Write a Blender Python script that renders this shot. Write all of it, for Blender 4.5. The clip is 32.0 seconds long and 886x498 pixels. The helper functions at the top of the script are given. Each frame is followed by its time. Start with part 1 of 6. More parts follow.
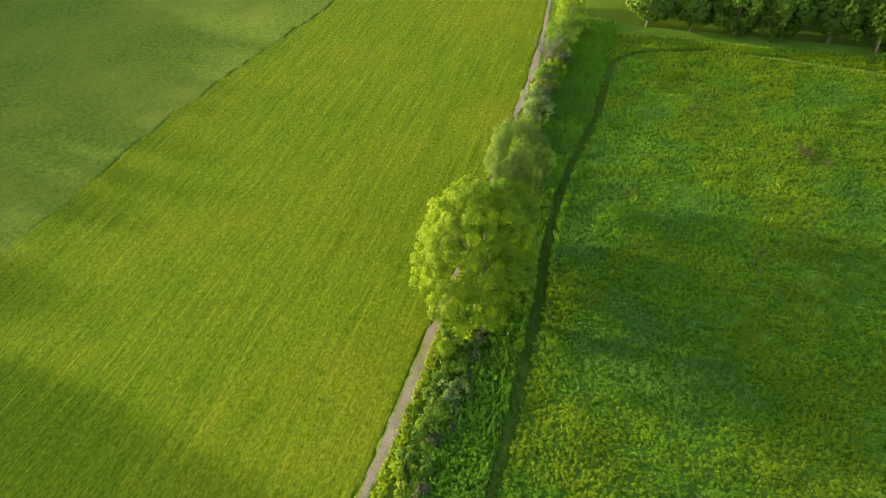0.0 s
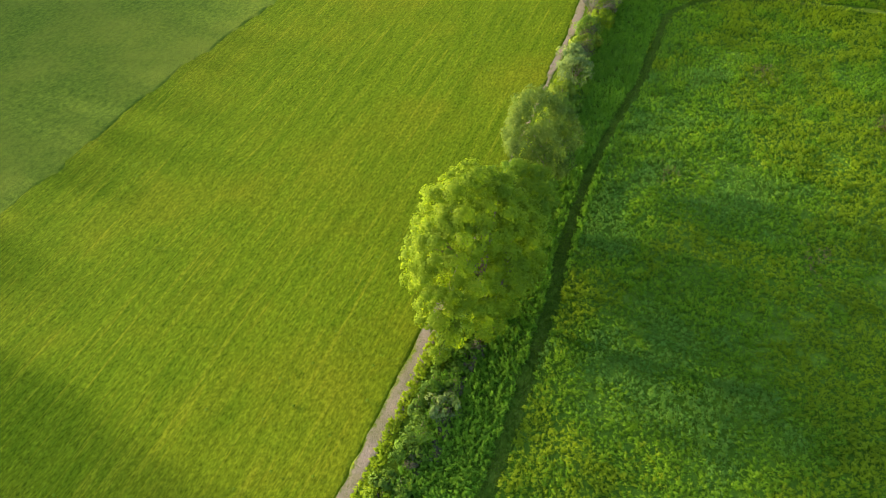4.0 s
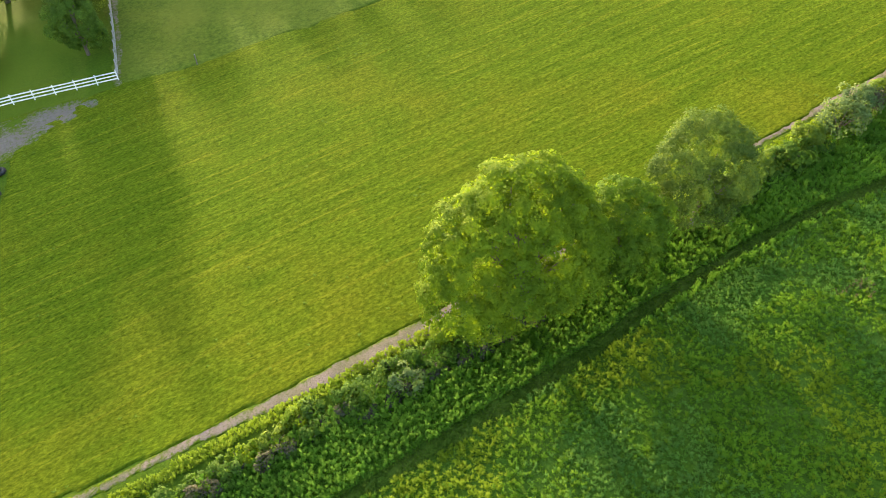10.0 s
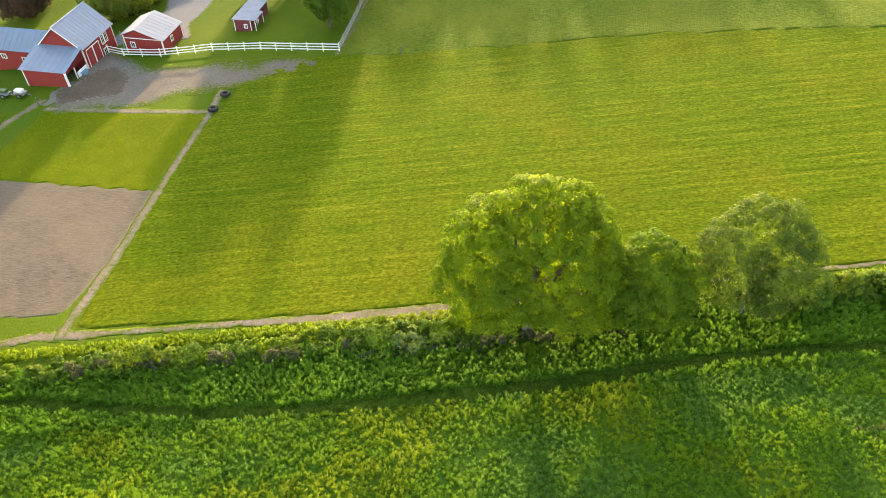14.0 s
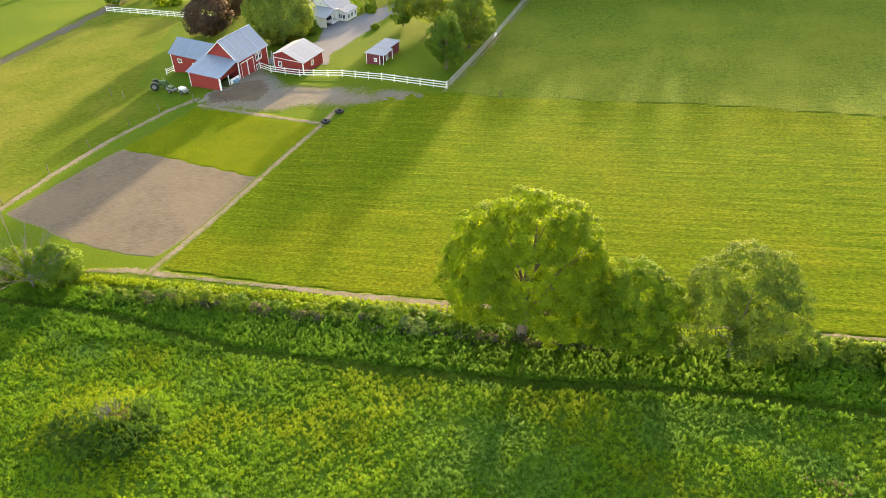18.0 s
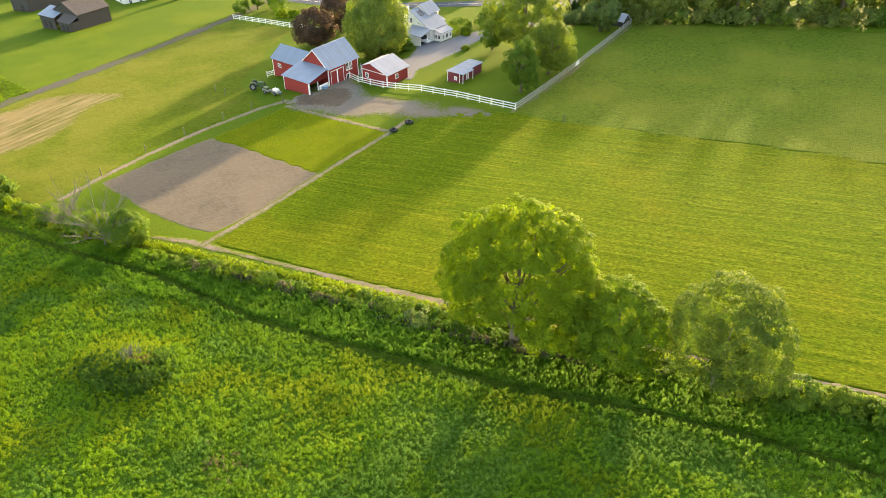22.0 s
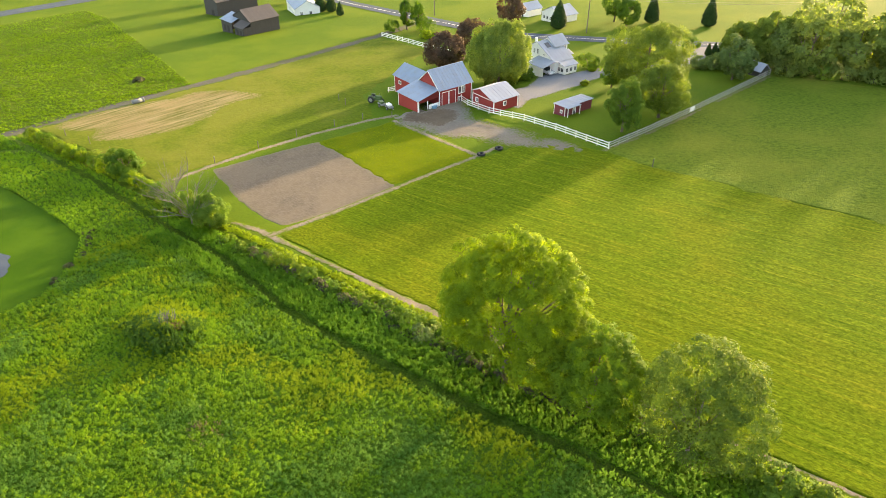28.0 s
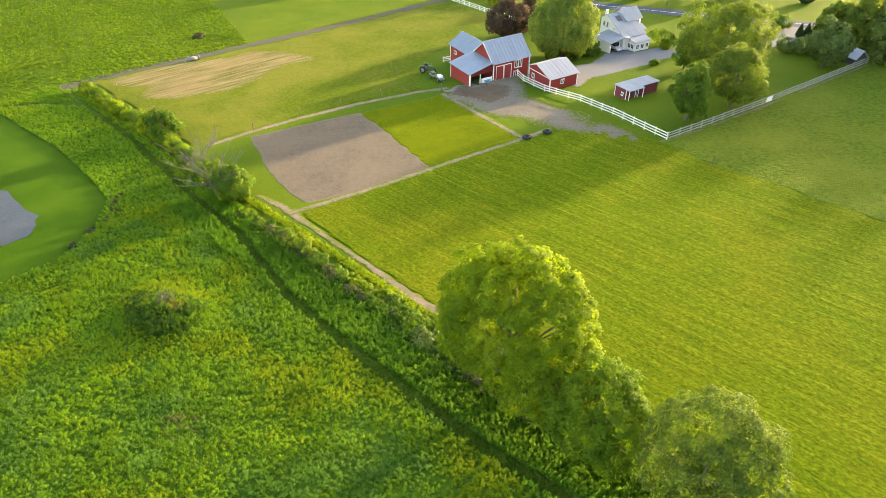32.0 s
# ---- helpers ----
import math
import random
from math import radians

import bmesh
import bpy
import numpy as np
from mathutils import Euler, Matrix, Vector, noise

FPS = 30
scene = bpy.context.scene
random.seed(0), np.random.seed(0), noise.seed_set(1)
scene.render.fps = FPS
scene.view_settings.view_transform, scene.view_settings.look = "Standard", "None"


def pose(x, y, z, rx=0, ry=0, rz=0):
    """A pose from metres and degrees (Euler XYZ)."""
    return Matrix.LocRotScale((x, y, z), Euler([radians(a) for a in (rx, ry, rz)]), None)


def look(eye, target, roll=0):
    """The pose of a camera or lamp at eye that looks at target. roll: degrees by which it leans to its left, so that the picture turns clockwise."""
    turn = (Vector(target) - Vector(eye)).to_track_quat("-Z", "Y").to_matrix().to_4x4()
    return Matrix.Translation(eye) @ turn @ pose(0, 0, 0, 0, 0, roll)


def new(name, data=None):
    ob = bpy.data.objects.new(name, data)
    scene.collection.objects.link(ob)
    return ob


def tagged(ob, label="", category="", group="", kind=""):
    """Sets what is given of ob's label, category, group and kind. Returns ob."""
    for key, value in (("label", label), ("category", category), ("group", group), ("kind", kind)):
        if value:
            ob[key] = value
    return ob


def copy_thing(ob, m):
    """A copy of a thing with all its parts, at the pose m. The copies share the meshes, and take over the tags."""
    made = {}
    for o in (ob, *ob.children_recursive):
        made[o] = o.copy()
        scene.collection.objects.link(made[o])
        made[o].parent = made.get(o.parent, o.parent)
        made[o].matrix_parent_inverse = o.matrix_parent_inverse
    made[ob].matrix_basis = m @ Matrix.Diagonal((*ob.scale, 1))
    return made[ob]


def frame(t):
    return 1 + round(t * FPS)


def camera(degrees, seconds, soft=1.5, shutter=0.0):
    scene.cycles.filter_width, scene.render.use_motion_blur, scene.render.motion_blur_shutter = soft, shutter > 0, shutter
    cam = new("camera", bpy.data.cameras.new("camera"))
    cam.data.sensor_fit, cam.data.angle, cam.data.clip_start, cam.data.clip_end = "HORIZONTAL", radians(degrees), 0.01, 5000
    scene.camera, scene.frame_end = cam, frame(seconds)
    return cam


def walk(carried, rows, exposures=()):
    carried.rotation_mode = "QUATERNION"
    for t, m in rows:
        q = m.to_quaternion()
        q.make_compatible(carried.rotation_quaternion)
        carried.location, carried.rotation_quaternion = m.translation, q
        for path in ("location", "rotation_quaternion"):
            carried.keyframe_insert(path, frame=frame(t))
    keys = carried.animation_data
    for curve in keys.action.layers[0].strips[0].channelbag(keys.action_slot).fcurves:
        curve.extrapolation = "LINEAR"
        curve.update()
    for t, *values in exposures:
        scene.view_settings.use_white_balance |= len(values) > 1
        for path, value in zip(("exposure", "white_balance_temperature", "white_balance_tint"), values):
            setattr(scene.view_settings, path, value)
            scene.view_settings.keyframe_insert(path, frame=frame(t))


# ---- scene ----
# camera and its way
LENS = 65.58
PATH = [
    (0, (-54.08, -11.64, 47.55), (-38.879, -7.502, 35.221), 2.24),
    (1, (-51.46, -11.82, 47.18), (-36.578, -7.502, 34.533), 1.75),
    (2, (-48.82, -12.16, 46.80), (-34.291, -7.616, 33.821), 1.10),
    (3, (-46.10, -12.89, 46.36), (-32.011, -8.011, 33.028), 0.27),
    (3.5, (-44.71, -13.45, 46.10), (-30.873, -8.325, 32.596), -0.04),
    (5.5, (-38.87, -17.07, 44.85), (-26.453, -10.187, 30.762), -0.80),
    (6, (-37.40, -18.12, 44.60), (-25.458, -10.694, 30.380), -0.88),
    (7, (-34.46, -20.35, 44.20), (-23.604, -11.782, 29.750), -0.90),
    (7.5, (-32.98, -21.51, 44.05), (-22.734, -12.371, 29.509), -0.87),
    (8, (-31.51, -22.71, 43.93), (-21.896, -12.992, 29.324), -0.81),
    (9, (-28.52, -25.20, 43.79), (-20.287, -14.375, 29.122), -0.60),
    (10, (-25.43, -27.84, 43.80), (-18.770, -16.022, 29.099), -0.73),
    (11, (-22.30, -30.56, 43.95), (-17.236, -17.883, 29.341), -0.56),
    (12, (-19.24, -33.34, 44.20), (-15.741, -19.935, 29.779), -0.47),
    (13, (-16.20, -36.11, 44.54), (-14.203, -22.112, 30.400), -0.27),
    (14, (-13.18, -38.82, 44.88), (-12.495, -24.359, 31.083), 0.10),
    (14.5, (-11.68, -40.12, 45.01), (-11.605, -25.471, 31.387), 0.23),
    (16.5, (-5.75, -44.75, 45.11), (-7.826, -29.581, 32.239), 0.32),
    (17, (-4.34, -45.60, 45.10), (-6.923, -30.361, 32.408), 0.27),
    (18, (-1.60, -46.92, 45.05), (-5.050, -31.590, 32.673), 0.16),
    (19, (1.04, -47.72, 45.02), (-3.234, -32.410, 32.884), 0.32),
    (20, (3.63, -48.09, 45.02), (-1.441, -32.909, 33.033), 0.33),
    (21, (6.21, -48.13, 45.04), (0.363, -33.120, 33.186), 0.30),
    (22, (8.81, -47.96, 45.09), (2.215, -33.172, 33.350), 0.22),
    (23, (11.46, -47.68, 45.18), (4.096, -33.136, 33.591), -0.07),
    (24, (14.02, -47.27, 45.29), (5.906, -33.049, 33.816), -0.12),
    (25, (16.42, -46.64, 45.40), (7.611, -32.729, 34.051), -0.03),
    (26, (18.51, -45.66, 45.51), (9.070, -32.040, 34.308), -0.05),
    (26.5, (19.38, -45.00, 45.56), (9.602, -31.569, 34.428), -0.01),
    (28.5, (21.54, -41.31, 45.79), (10.758, -28.728, 34.589), 0.16),
    (29, (21.76, -40.24, 45.81), (10.792, -27.891, 34.536), 0.13),
    (30, (21.84, -37.97, 45.82), (10.604, -26.087, 34.316), 0.26),
    (31, (21.63, -35.63, 45.77), (10.206, -24.210, 33.976), 0.60),
    (32, (21.31, -33.26, 45.67), (9.621, -22.369, 33.626), 0.08),
]

cam = camera(LENS, 32.0, soft=0.7)
walk(cam, [(t, look(eye, target, roll)) for t, eye, target, roll in PATH], exposures=[(0, 2.62, 6800, 12), (6, 2.66, 6700, 13), (9, 2.76, 6400, 19), (11, 2.86, 6800, 21), (17, 3.02, 7900, 20), (26, 3.02, 7900, 20), (32, 3.08, 7800, 19)])

# daylight: a low evening sun beyond the field
SUN_EL, SUN_AZ = 7.8, 87.5     # degrees; azimuth counter-clockwise from +x
world = bpy.data.worlds.new("evening_sky")
scene.world = world
world.use_nodes = True
wn = world.node_tree
sky = wn.nodes.new("ShaderNodeTexSky")
sky.sky_type, sky.sun_disc = 'NISHITA', False
sky.sun_elevation, sky.sun_rotation = radians(SUN_EL), radians(90 - SUN_AZ)
sky.air_density, sky.dust_density = 1.0, 1.6
back = wn.nodes["Background"]
back.inputs["Strength"].default_value = 0.15
wn.links.new(sky.outputs["Color"], back.inputs["Color"])
sun_data = bpy.data.lights.new("sun", 'SUN')
sun_data.energy, sun_data.angle, sun_data.color = 2.75, radians(2.2), (1.0, 0.82, 0.50)
sun = new("sun", sun_data)
way = Vector((math.cos(radians(SUN_AZ)) * math.cos(radians(SUN_EL)), math.sin(radians(SUN_AZ)) * math.cos(radians(SUN_EL)), math.sin(radians(SUN_EL))))
sun.matrix_world = look(way * 400, (0, 0, 0))

rng = np.random.default_rng(7)

# ---------------------------------------------------------------- ground shape
GX, GY = 0.0918, -0.0359        # the hillside's fall


def ground_z(x, y):
    """Height of the ground, for numbers or arrays: an even slope that levels out far off."""
    x, y = np.asarray(x, float), np.asarray(y, float)
    r = np.hypot(x, y) + 1e-9
    far = np.where(r > 330, 330 + 250 * np.tanh((r - 330) / 250), r) / r
    knoll = 1.0 * np.exp(-((x + 68.5) ** 2 + (y - 59) ** 2) / 130)
    mound = 1.7 * np.exp(-(((x + 36.0) / 4.8) ** 2 + ((y + 18.2) / 3.2) ** 2))
    return (GX * x + GY * y) * far + knoll + mound


def gz(x, y):
    return float(ground_z(x, y))


def value_noise(x, y, scale, seed=0):
    """Smooth noise from -1 to 1 on arrays."""
    x, y = np.asarray(x, float) / scale + 137.3 * seed + 512, np.asarray(y, float) / scale + 71.7 * seed + 512
    i, j = np.floor(x).astype(np.int64), np.floor(y).astype(np.int64)
    u, v = x - i, y - j
    u, v = u * u * (3 - 2 * u), v * v * (3 - 2 * v)

    def h(a, b):
        k = (a * 374761393 + b * 668265263 + seed * 974711) & 0xFFFFFFFF
        k = ((k ^ (k >> 13)) * 1274126177) & 0xFFFFFFFF
        return ((k ^ (k >> 16)) & 0xFFFF) / 32767.5 - 1

    return (h(i, j) * (1 - u) + h(i + 1, j) * u) * (1 - v) + (h(i, j + 1) * (1 - u) + h(i + 1, j + 1) * u) * v


def line_distance(x, y, line):
    """Distance of points from a polyline."""
    best = np.full(np.shape(x), 1e9)
    for (ax, ay), (bx, by) in zip(line, line[1:]):
        dx, dy = bx - ax, by - ay
        s = np.clip(((x - ax) * dx + (y - ay) * dy) / (dx * dx + dy * dy), 0, 1)
        best = np.minimum(best, np.hypot(x - ax - s * dx, y - ay - s * dy))
    return best


def inside(x, y, poly):
    """Which points lie in a polygon."""
    hit = np.zeros(np.shape(x), bool)
    for (ax, ay), (bx, by) in zip(poly, poly[1:] + poly[:1]):
        cross = (ay > y) != (by > y)
        hit ^= cross & (x < (bx - ax) * (y - ay) / (by - ay + 1e-12) + ax)
    return hit


# ---------------------------------------------------------------- materials
def node_material(name, build):
    m = bpy.data.materials.new(name)
    m.use_nodes = True
    tree = m.node_tree
    build(tree, tree.nodes["Principled BSDF"], tree.links.new)
    return m


def ramp(tree, source, stops, link):
    r = tree.nodes.new("ShaderNodeValToRGB")
    while len(r.color_ramp.elements) < len(stops):
        r.color_ramp.elements.new(0.5)
    for e, (p, c) in zip(r.color_ramp.elements, stops):
        e.position, e.color = p, (*c, 1)
    link(source, r.inputs[0])
    return r.outputs[0]


def noise_tex(tree, link, scale, detail=4.0, rough=0.6, coords="Object", stretch=None, turn=0.0):
    tc = tree.nodes.new("ShaderNodeTexCoord")
    n = tree.nodes.new("ShaderNodeTexNoise")
    n.inputs["Scale"].default_value, n.inputs["Detail"].default_value, n.inputs["Roughness"].default_value = scale, detail, rough
    out = tc.outputs[coords]
    if stretch:
        mp = tree.nodes.new("ShaderNodeMapping")
        mp.inputs["Scale"].default_value = stretch
        mp.inputs["Rotation"].default_value = (0, 0, turn)
        link(out, mp.inputs[0])
        out = mp.outputs[0]
    link(out, n.inputs["Vector"])
    return n.outputs["Fac"]


def mix(tree, link, fac, a, b, mode='MIX'):
    m = tree.nodes.new("ShaderNodeMix")
    m.data_type, m.blend_type = 'RGBA', mode
    for socket, v in ((m.inputs[0], fac), (m.inputs[6], a), (m.inputs[7], b)):
        if isinstance(v, (int, float)):
            socket.default_value = v
        elif isinstance(v, tuple):
            socket.default_value = (*v, 1)
        else:
            link(v, socket)
    return m.outputs[2]


def bump(tree, link, bsdf, height, strength, distance):
    b = tree.nodes.new("ShaderNodeBump")
    b.inputs["Strength"].default_value, b.inputs["Distance"].default_value = strength, distance
    link(height, b.inputs["Height"])
    link(b.outputs[0], bsdf.inputs["Normal"])


def soil(name, dark, light, patch, grain=6.0, big=0.08, rough=0.95, relief=0.06, stretch=None, turn=0.0, verge=None, stops=(0.3, 0.7)):
    """Grass, earth and gravel: two tones of grain, and broad patches of a third colour."""
    def build(tree, bsdf, link):
        g = ramp(tree, noise_tex(tree, link, grain, 5, 0.7, stretch=stretch, turn=turn), [(stops[0], dark), (stops[1], light)], link)
        p = ramp(tree, noise_tex(tree, link, big, 5, 0.6), [(0.42, (0, 0, 0)), (0.62, (1, 1, 1))], link)
        c = mix(tree, link, p, g, mix(tree, link, 0.55, g, patch))
        if verge:
            at = tree.nodes.new("ShaderNodeAttribute")
            at.attribute_name = "cover"
            add = tree.nodes.new("ShaderNodeMath")
            add.operation = 'MULTIPLY_ADD'
            link(noise_tex(tree, link, 2.2, 7, 0.8), add.inputs[0])
            add.inputs[1].default_value = 1.2
            half = tree.nodes.new("ShaderNodeMath")
            half.operation = 'MULTIPLY'
            half.inputs[1].default_value = 0.34
            link(at.outputs["Fac"], half.inputs[0])
            link(half.outputs[0], add.inputs[2])
            soft = ramp(tree, add.outputs[0], [(0.68, (0, 0, 0)), (0.86, (1, 1, 1))], link)
            blades = ramp(tree, noise_tex(tree, link, 4.0, 5, 0.7), [(0.3, verge[0]), (0.7, verge[1])], link)
            c = mix(tree, link, soft, blades, c)
        link(c, bsdf.inputs["Base Color"])
        bsdf.inputs["Roughness"].default_value = rough
        bsdf.inputs["Specular IOR Level"].default_value = 0.03
        bump(tree, link, bsdf, noise_tex(tree, link, grain * 1.3, 4, 0.7, stretch=stretch, turn=turn), 1.0, relief)
    return node_material(name, build)


def leafy(name, colors, glow=0.5, spread=0.35, rough=0.75, gloss=0.1):
    """Leaves: light passes through them, and each leaf and each bough has its own tone."""
    def build(tree, bsdf, link):
        geo = tree.nodes.new("ShaderNodeNewGeometry")
        bunch = tree.nodes.new("ShaderNodeAttribute")
        bunch.attribute_name = "tone"
        part_tone = tree.nodes.new("ShaderNodeMath")
        part_tone.operation = 'MULTIPLY'
        part_tone.inputs[1].default_value = 0.62
        link(bunch.outputs["Fac"], part_tone.inputs[0])
        both = tree.nodes.new("ShaderNodeMath")
        both.operation = 'MULTIPLY_ADD'
        both.inputs[1].default_value = 0.38
        link(geo.outputs["Random Per Island"], both.inputs[0])
        link(part_tone.outputs[0], both.inputs[2])
        each = ramp(tree, both.outputs[0], [(0.0, colors[0]), (0.55, colors[1]), (1.0, colors[2])], link)
        bough = ramp(tree, noise_tex(tree, link, spread, 3), [(0.35, (0.72, 0.78, 0.72)), (0.65, (1.15, 1.1, 0.9))], link)
        color = mix(tree, link, 1.0, each, bough, 'MULTIPLY')
        link(color, bsdf.inputs["Base Color"])
        bsdf.inputs["Roughness"].default_value = rough
        bsdf.inputs["Specular IOR Level"].default_value = gloss
        tr = tree.nodes.new("ShaderNodeBsdfTranslucent")
        link(mix(tree, link, 1.0, color, (1.36, 1.36, 0.55), 'MULTIPLY'), tr.inputs["Color"])
        ms = tree.nodes.new("ShaderNodeMixShader")
        ms.inputs[0].default_value = glow
        link(bsdf.outputs[0], ms.inputs[1])
        link(tr.outputs[0], ms.inputs[2])
        link(ms.outputs[0], tree.nodes["Material Output"].inputs["Surface"])
    return node_material(name, build)


def painted(name, color, worn, rough=0.6, metal=0.0, scale=3.0, amount=0.35, stretch=None, relief=0.004):
    """Paint, sheet metal and timber: a base tone, streaks of wear and each piece a little different."""
    def build(tree, bsdf, link):
        oi = tree.nodes.new("ShaderNodeObjectInfo")
        w = ramp(tree, noise_tex(tree, link, scale, 6, 0.7, stretch=stretch), [(0.45, (0, 0, 0)), (0.75, (amount,) * 3)], link)
        base = mix(tree, link, w, color, worn)
        tone = ramp(tree, oi.outputs["Random"], [(0, (0.94, 0.94, 0.94)), (1, (1.04, 1.04, 1.04))], link)
        link(mix(tree, link, 1.0, base, tone, 'MULTIPLY'), bsdf.inputs["Base Color"])
        bsdf.inputs["Roughness"].default_value, bsdf.inputs["Metallic"].default_value = rough, metal
        bump(tree, link, bsdf, noise_tex(tree, link, scale * 4, 5, 0.7, stretch=stretch), 0.6, relief)
    return node_material(name, build)


def hay_field(name):
    """Mown hay: swaths that run with the hedge, dry streaks, lush hollows and fine blades, with shade between clumps
    put into the colour.
    """
    def build(tree, bsdf, link):
        fine = noise_tex(tree, link, 5.0, 5, 0.75, stretch=(0.35, 1.0, 1.0), turn=0.0)
        g = ramp(tree, fine, [(0.3, (0.050, 0.088, 0.004)), (0.7, (0.106, 0.150, 0.007))], link)
        streak = noise_tex(tree, link, 1.0, 5, 0.7, stretch=(0.022, 1.5, 1.0), turn=0.015)
        s = ramp(tree, streak, [(0.38, (0.6, 0.6, 0.6)), (0.56, (0, 0, 0))], link)
        c = mix(tree, link, s, g, (0.040, 0.080, 0.003))
        pale = ramp(tree, noise_tex(tree, link, 1.0, 4, 0.7, stretch=(0.02, 2.0, 1.0), turn=0.0), [(0.55, (0, 0, 0)), (0.66, (0.6, 0.6, 0.6))], link)
        c = mix(tree, link, pale, c, (0.140, 0.160, 0.010))
        dry = ramp(tree, noise_tex(tree, link, 0.05, 5, 0.65), [(0.46, (0, 0, 0)), (0.68, (0.55, 0.55, 0.55))], link)
        c = mix(tree, link, dry, c, (0.128, 0.132, 0.008))
        spots = ramp(tree, noise_tex(tree, link, 0.8, 4, 0.65), [(0.62, (0, 0, 0)), (0.72, (0.6, 0.6, 0.6))], link)
        c = mix(tree, link, spots, c, (0.036, 0.072, 0.003))
        clump = noise_tex(tree, link, 3.8, 5, 0.8, stretch=(0.6, 1.0, 1.0))
        # paints shade: low spots of the clump relief darker, its tops lighter
        blade = ramp(tree, clump, [(0.38, (0.60, 0.64, 0.56)), (0.62, (1.36, 1.32, 1.36))], link)
        c = mix(tree, link, 1.0, c, blade, 'MULTIPLY')
        link(c, bsdf.inputs["Base Color"])
        bsdf.inputs["Roughness"].default_value = 1.0
        bsdf.inputs["Specular IOR Level"].default_value = 0.02
        add = tree.nodes.new("ShaderNodeMath")
        link(clump, add.inputs[0]), link(streak, add.inputs[1])
        bump(tree, link, bsdf, add.outputs[0], 1.0, 0.035)
    return node_material(name, build)


M_LAWN = soil("lawn_grass", (0.038, 0.080, 0.0057), (0.082, 0.140, 0.0098), (0.104, 0.145, 0.0115), 4.0, 0.05, relief=0.06)
M_HAY = hay_field("mown_hay")
M_MEADOW = soil("meadow_floor", (0.050, 0.112, 0.010), (0.106, 0.206, 0.015), (0.125, 0.212, 0.025), 5.0, 0.07, relief=0.2)
M_TRACK = soil("mown_track", (0.045, 0.090, 0.008), (0.080, 0.140, 0.012), (0.10, 0.13, 0.02), 7.0, 0.2, relief=0.06, verge=((0.03, 0.07, 0.008), (0.07, 0.14, 0.012)))
M_FINE = soil("clipped_lawn", (0.0205, 0.0615, 0.00328), (0.041, 0.0984, 0.00492), (0.0574, 0.1148, 0.00656), 7.0, 0.10, relief=0.05)
M_PLOTGRASS = soil("young_grass", (0.0574, 0.09676, 0.00246), (0.1066, 0.1476, 0.0041), (0.1353, 0.1599, 0.00492), 6.0, 0.12, relief=0.04, stretch=(1.0, 0.35, 1), turn=0.2)
M_EARTH = soil("harrowed_earth", (0.07544, 0.0656, 0.05166), (0.1394, 0.123, 0.1), (0.164, 0.1353, 0.0984), 9.0, 0.10, relief=0.04, stretch=(0.08, 1.0, 1), turn=0.25, verge=((0.115, 0.105, 0.062), (0.165, 0.150, 0.095)), stops=(0.4, 0.62))
M_PATH = soil("dry_path", (0.150, 0.118, 0.094), (0.262, 0.215, 0.180), (0.120, 0.122, 0.045), 6.0, 0.35, relief=0.05, verge=((0.048, 0.086, 0.004), (0.105, 0.150, 0.007)))
M_DIRT = soil("yard_dirt", (0.123, 0.1107, 0.0943), (0.205, 0.1886, 0.164), (0.123, 0.1025, 0.082), 3.0, 0.13, relief=0.05, verge=((0.0451, 0.082, 0.00246), (0.0943, 0.1394, 0.0041)))
M_STUBBLE = soil("pale_stubble", (0.070, 0.082, 0.014), (0.235, 0.190, 0.100), (0.20, 0.150, 0.075), 2.0, 0.10, relief=0.12, stretch=(0.62, 0.03, 1), turn=0.03, verge=((0.055, 0.085, 0.005), (0.110, 0.142, 0.009)), stops=(0.36, 0.64))
M_MUD = soil("trampled_mud", (0.062, 0.046, 0.034), (0.115, 0.088, 0.064), (0.14, 0.115, 0.08), 3.0, 0.2, relief=0.06, verge=((0.1394, 0.123, 0.0984), (0.2378, 0.2132, 0.1763)))
M_LANE = soil("lane_stones", (0.055, 0.054, 0.050), (0.105, 0.102, 0.094), (0.085, 0.095, 0.035), 3.0, 0.15, relief=0.04, verge=((0.0451, 0.082, 0.00246), (0.0943, 0.1394, 0.0041)))
M_PASTURE = soil("pasture_grass", (0.03872, 0.0748, 0.00792), (0.1144, 0.1654, 0.01584), (0.132, 0.1584, 0.01936), 1.7, 0.06, relief=0.22)
M_DRYFIELD = soil("dry_grass", (0.044, 0.076, 0.005), (0.092, 0.132, 0.008), (0.150, 0.150, 0.026), 2.2, 0.05, relief=0.10, stretch=(0.4, 1.0, 1), turn=1.5)
M_GRAVEL = soil("grey_gravel", (0.123, 0.1353, 0.1558), (0.1886, 0.205, 0.2296), (0.164, 0.1681, 0.1722), 5.0, 0.2, relief=0.03, verge=((0.0451, 0.082, 0.00246), (0.0943, 0.1394, 0.0041)))
M_ASPHALT = soil("asphalt", (0.041, 0.0574, 0.0779), (0.0697, 0.0902, 0.1148), (0.082, 0.1025, 0.123), 4.0, 0.15, relief=0.01)
L_OAK = leafy("oak_leaves", ((0.105, 0.180, 0.012), (0.155, 0.245, 0.016), (0.215, 0.315, 0.026)), 0.52)
L_DARK = leafy("dark_leaves", ((0.04, 0.10, 0.012), (0.075, 0.155, 0.016), (0.12, 0.21, 0.024)), 0.4)
L_OLIVE = leafy("olive_leaves", ((0.055, 0.12, 0.018), (0.10, 0.185, 0.026), (0.17, 0.265, 0.042)), 0.42)
L_LOCUST = leafy("locust_leaves", ((0.055, 0.104, 0.021), (0.092, 0.155, 0.030), (0.145, 0.216, 0.048)), 0.45)
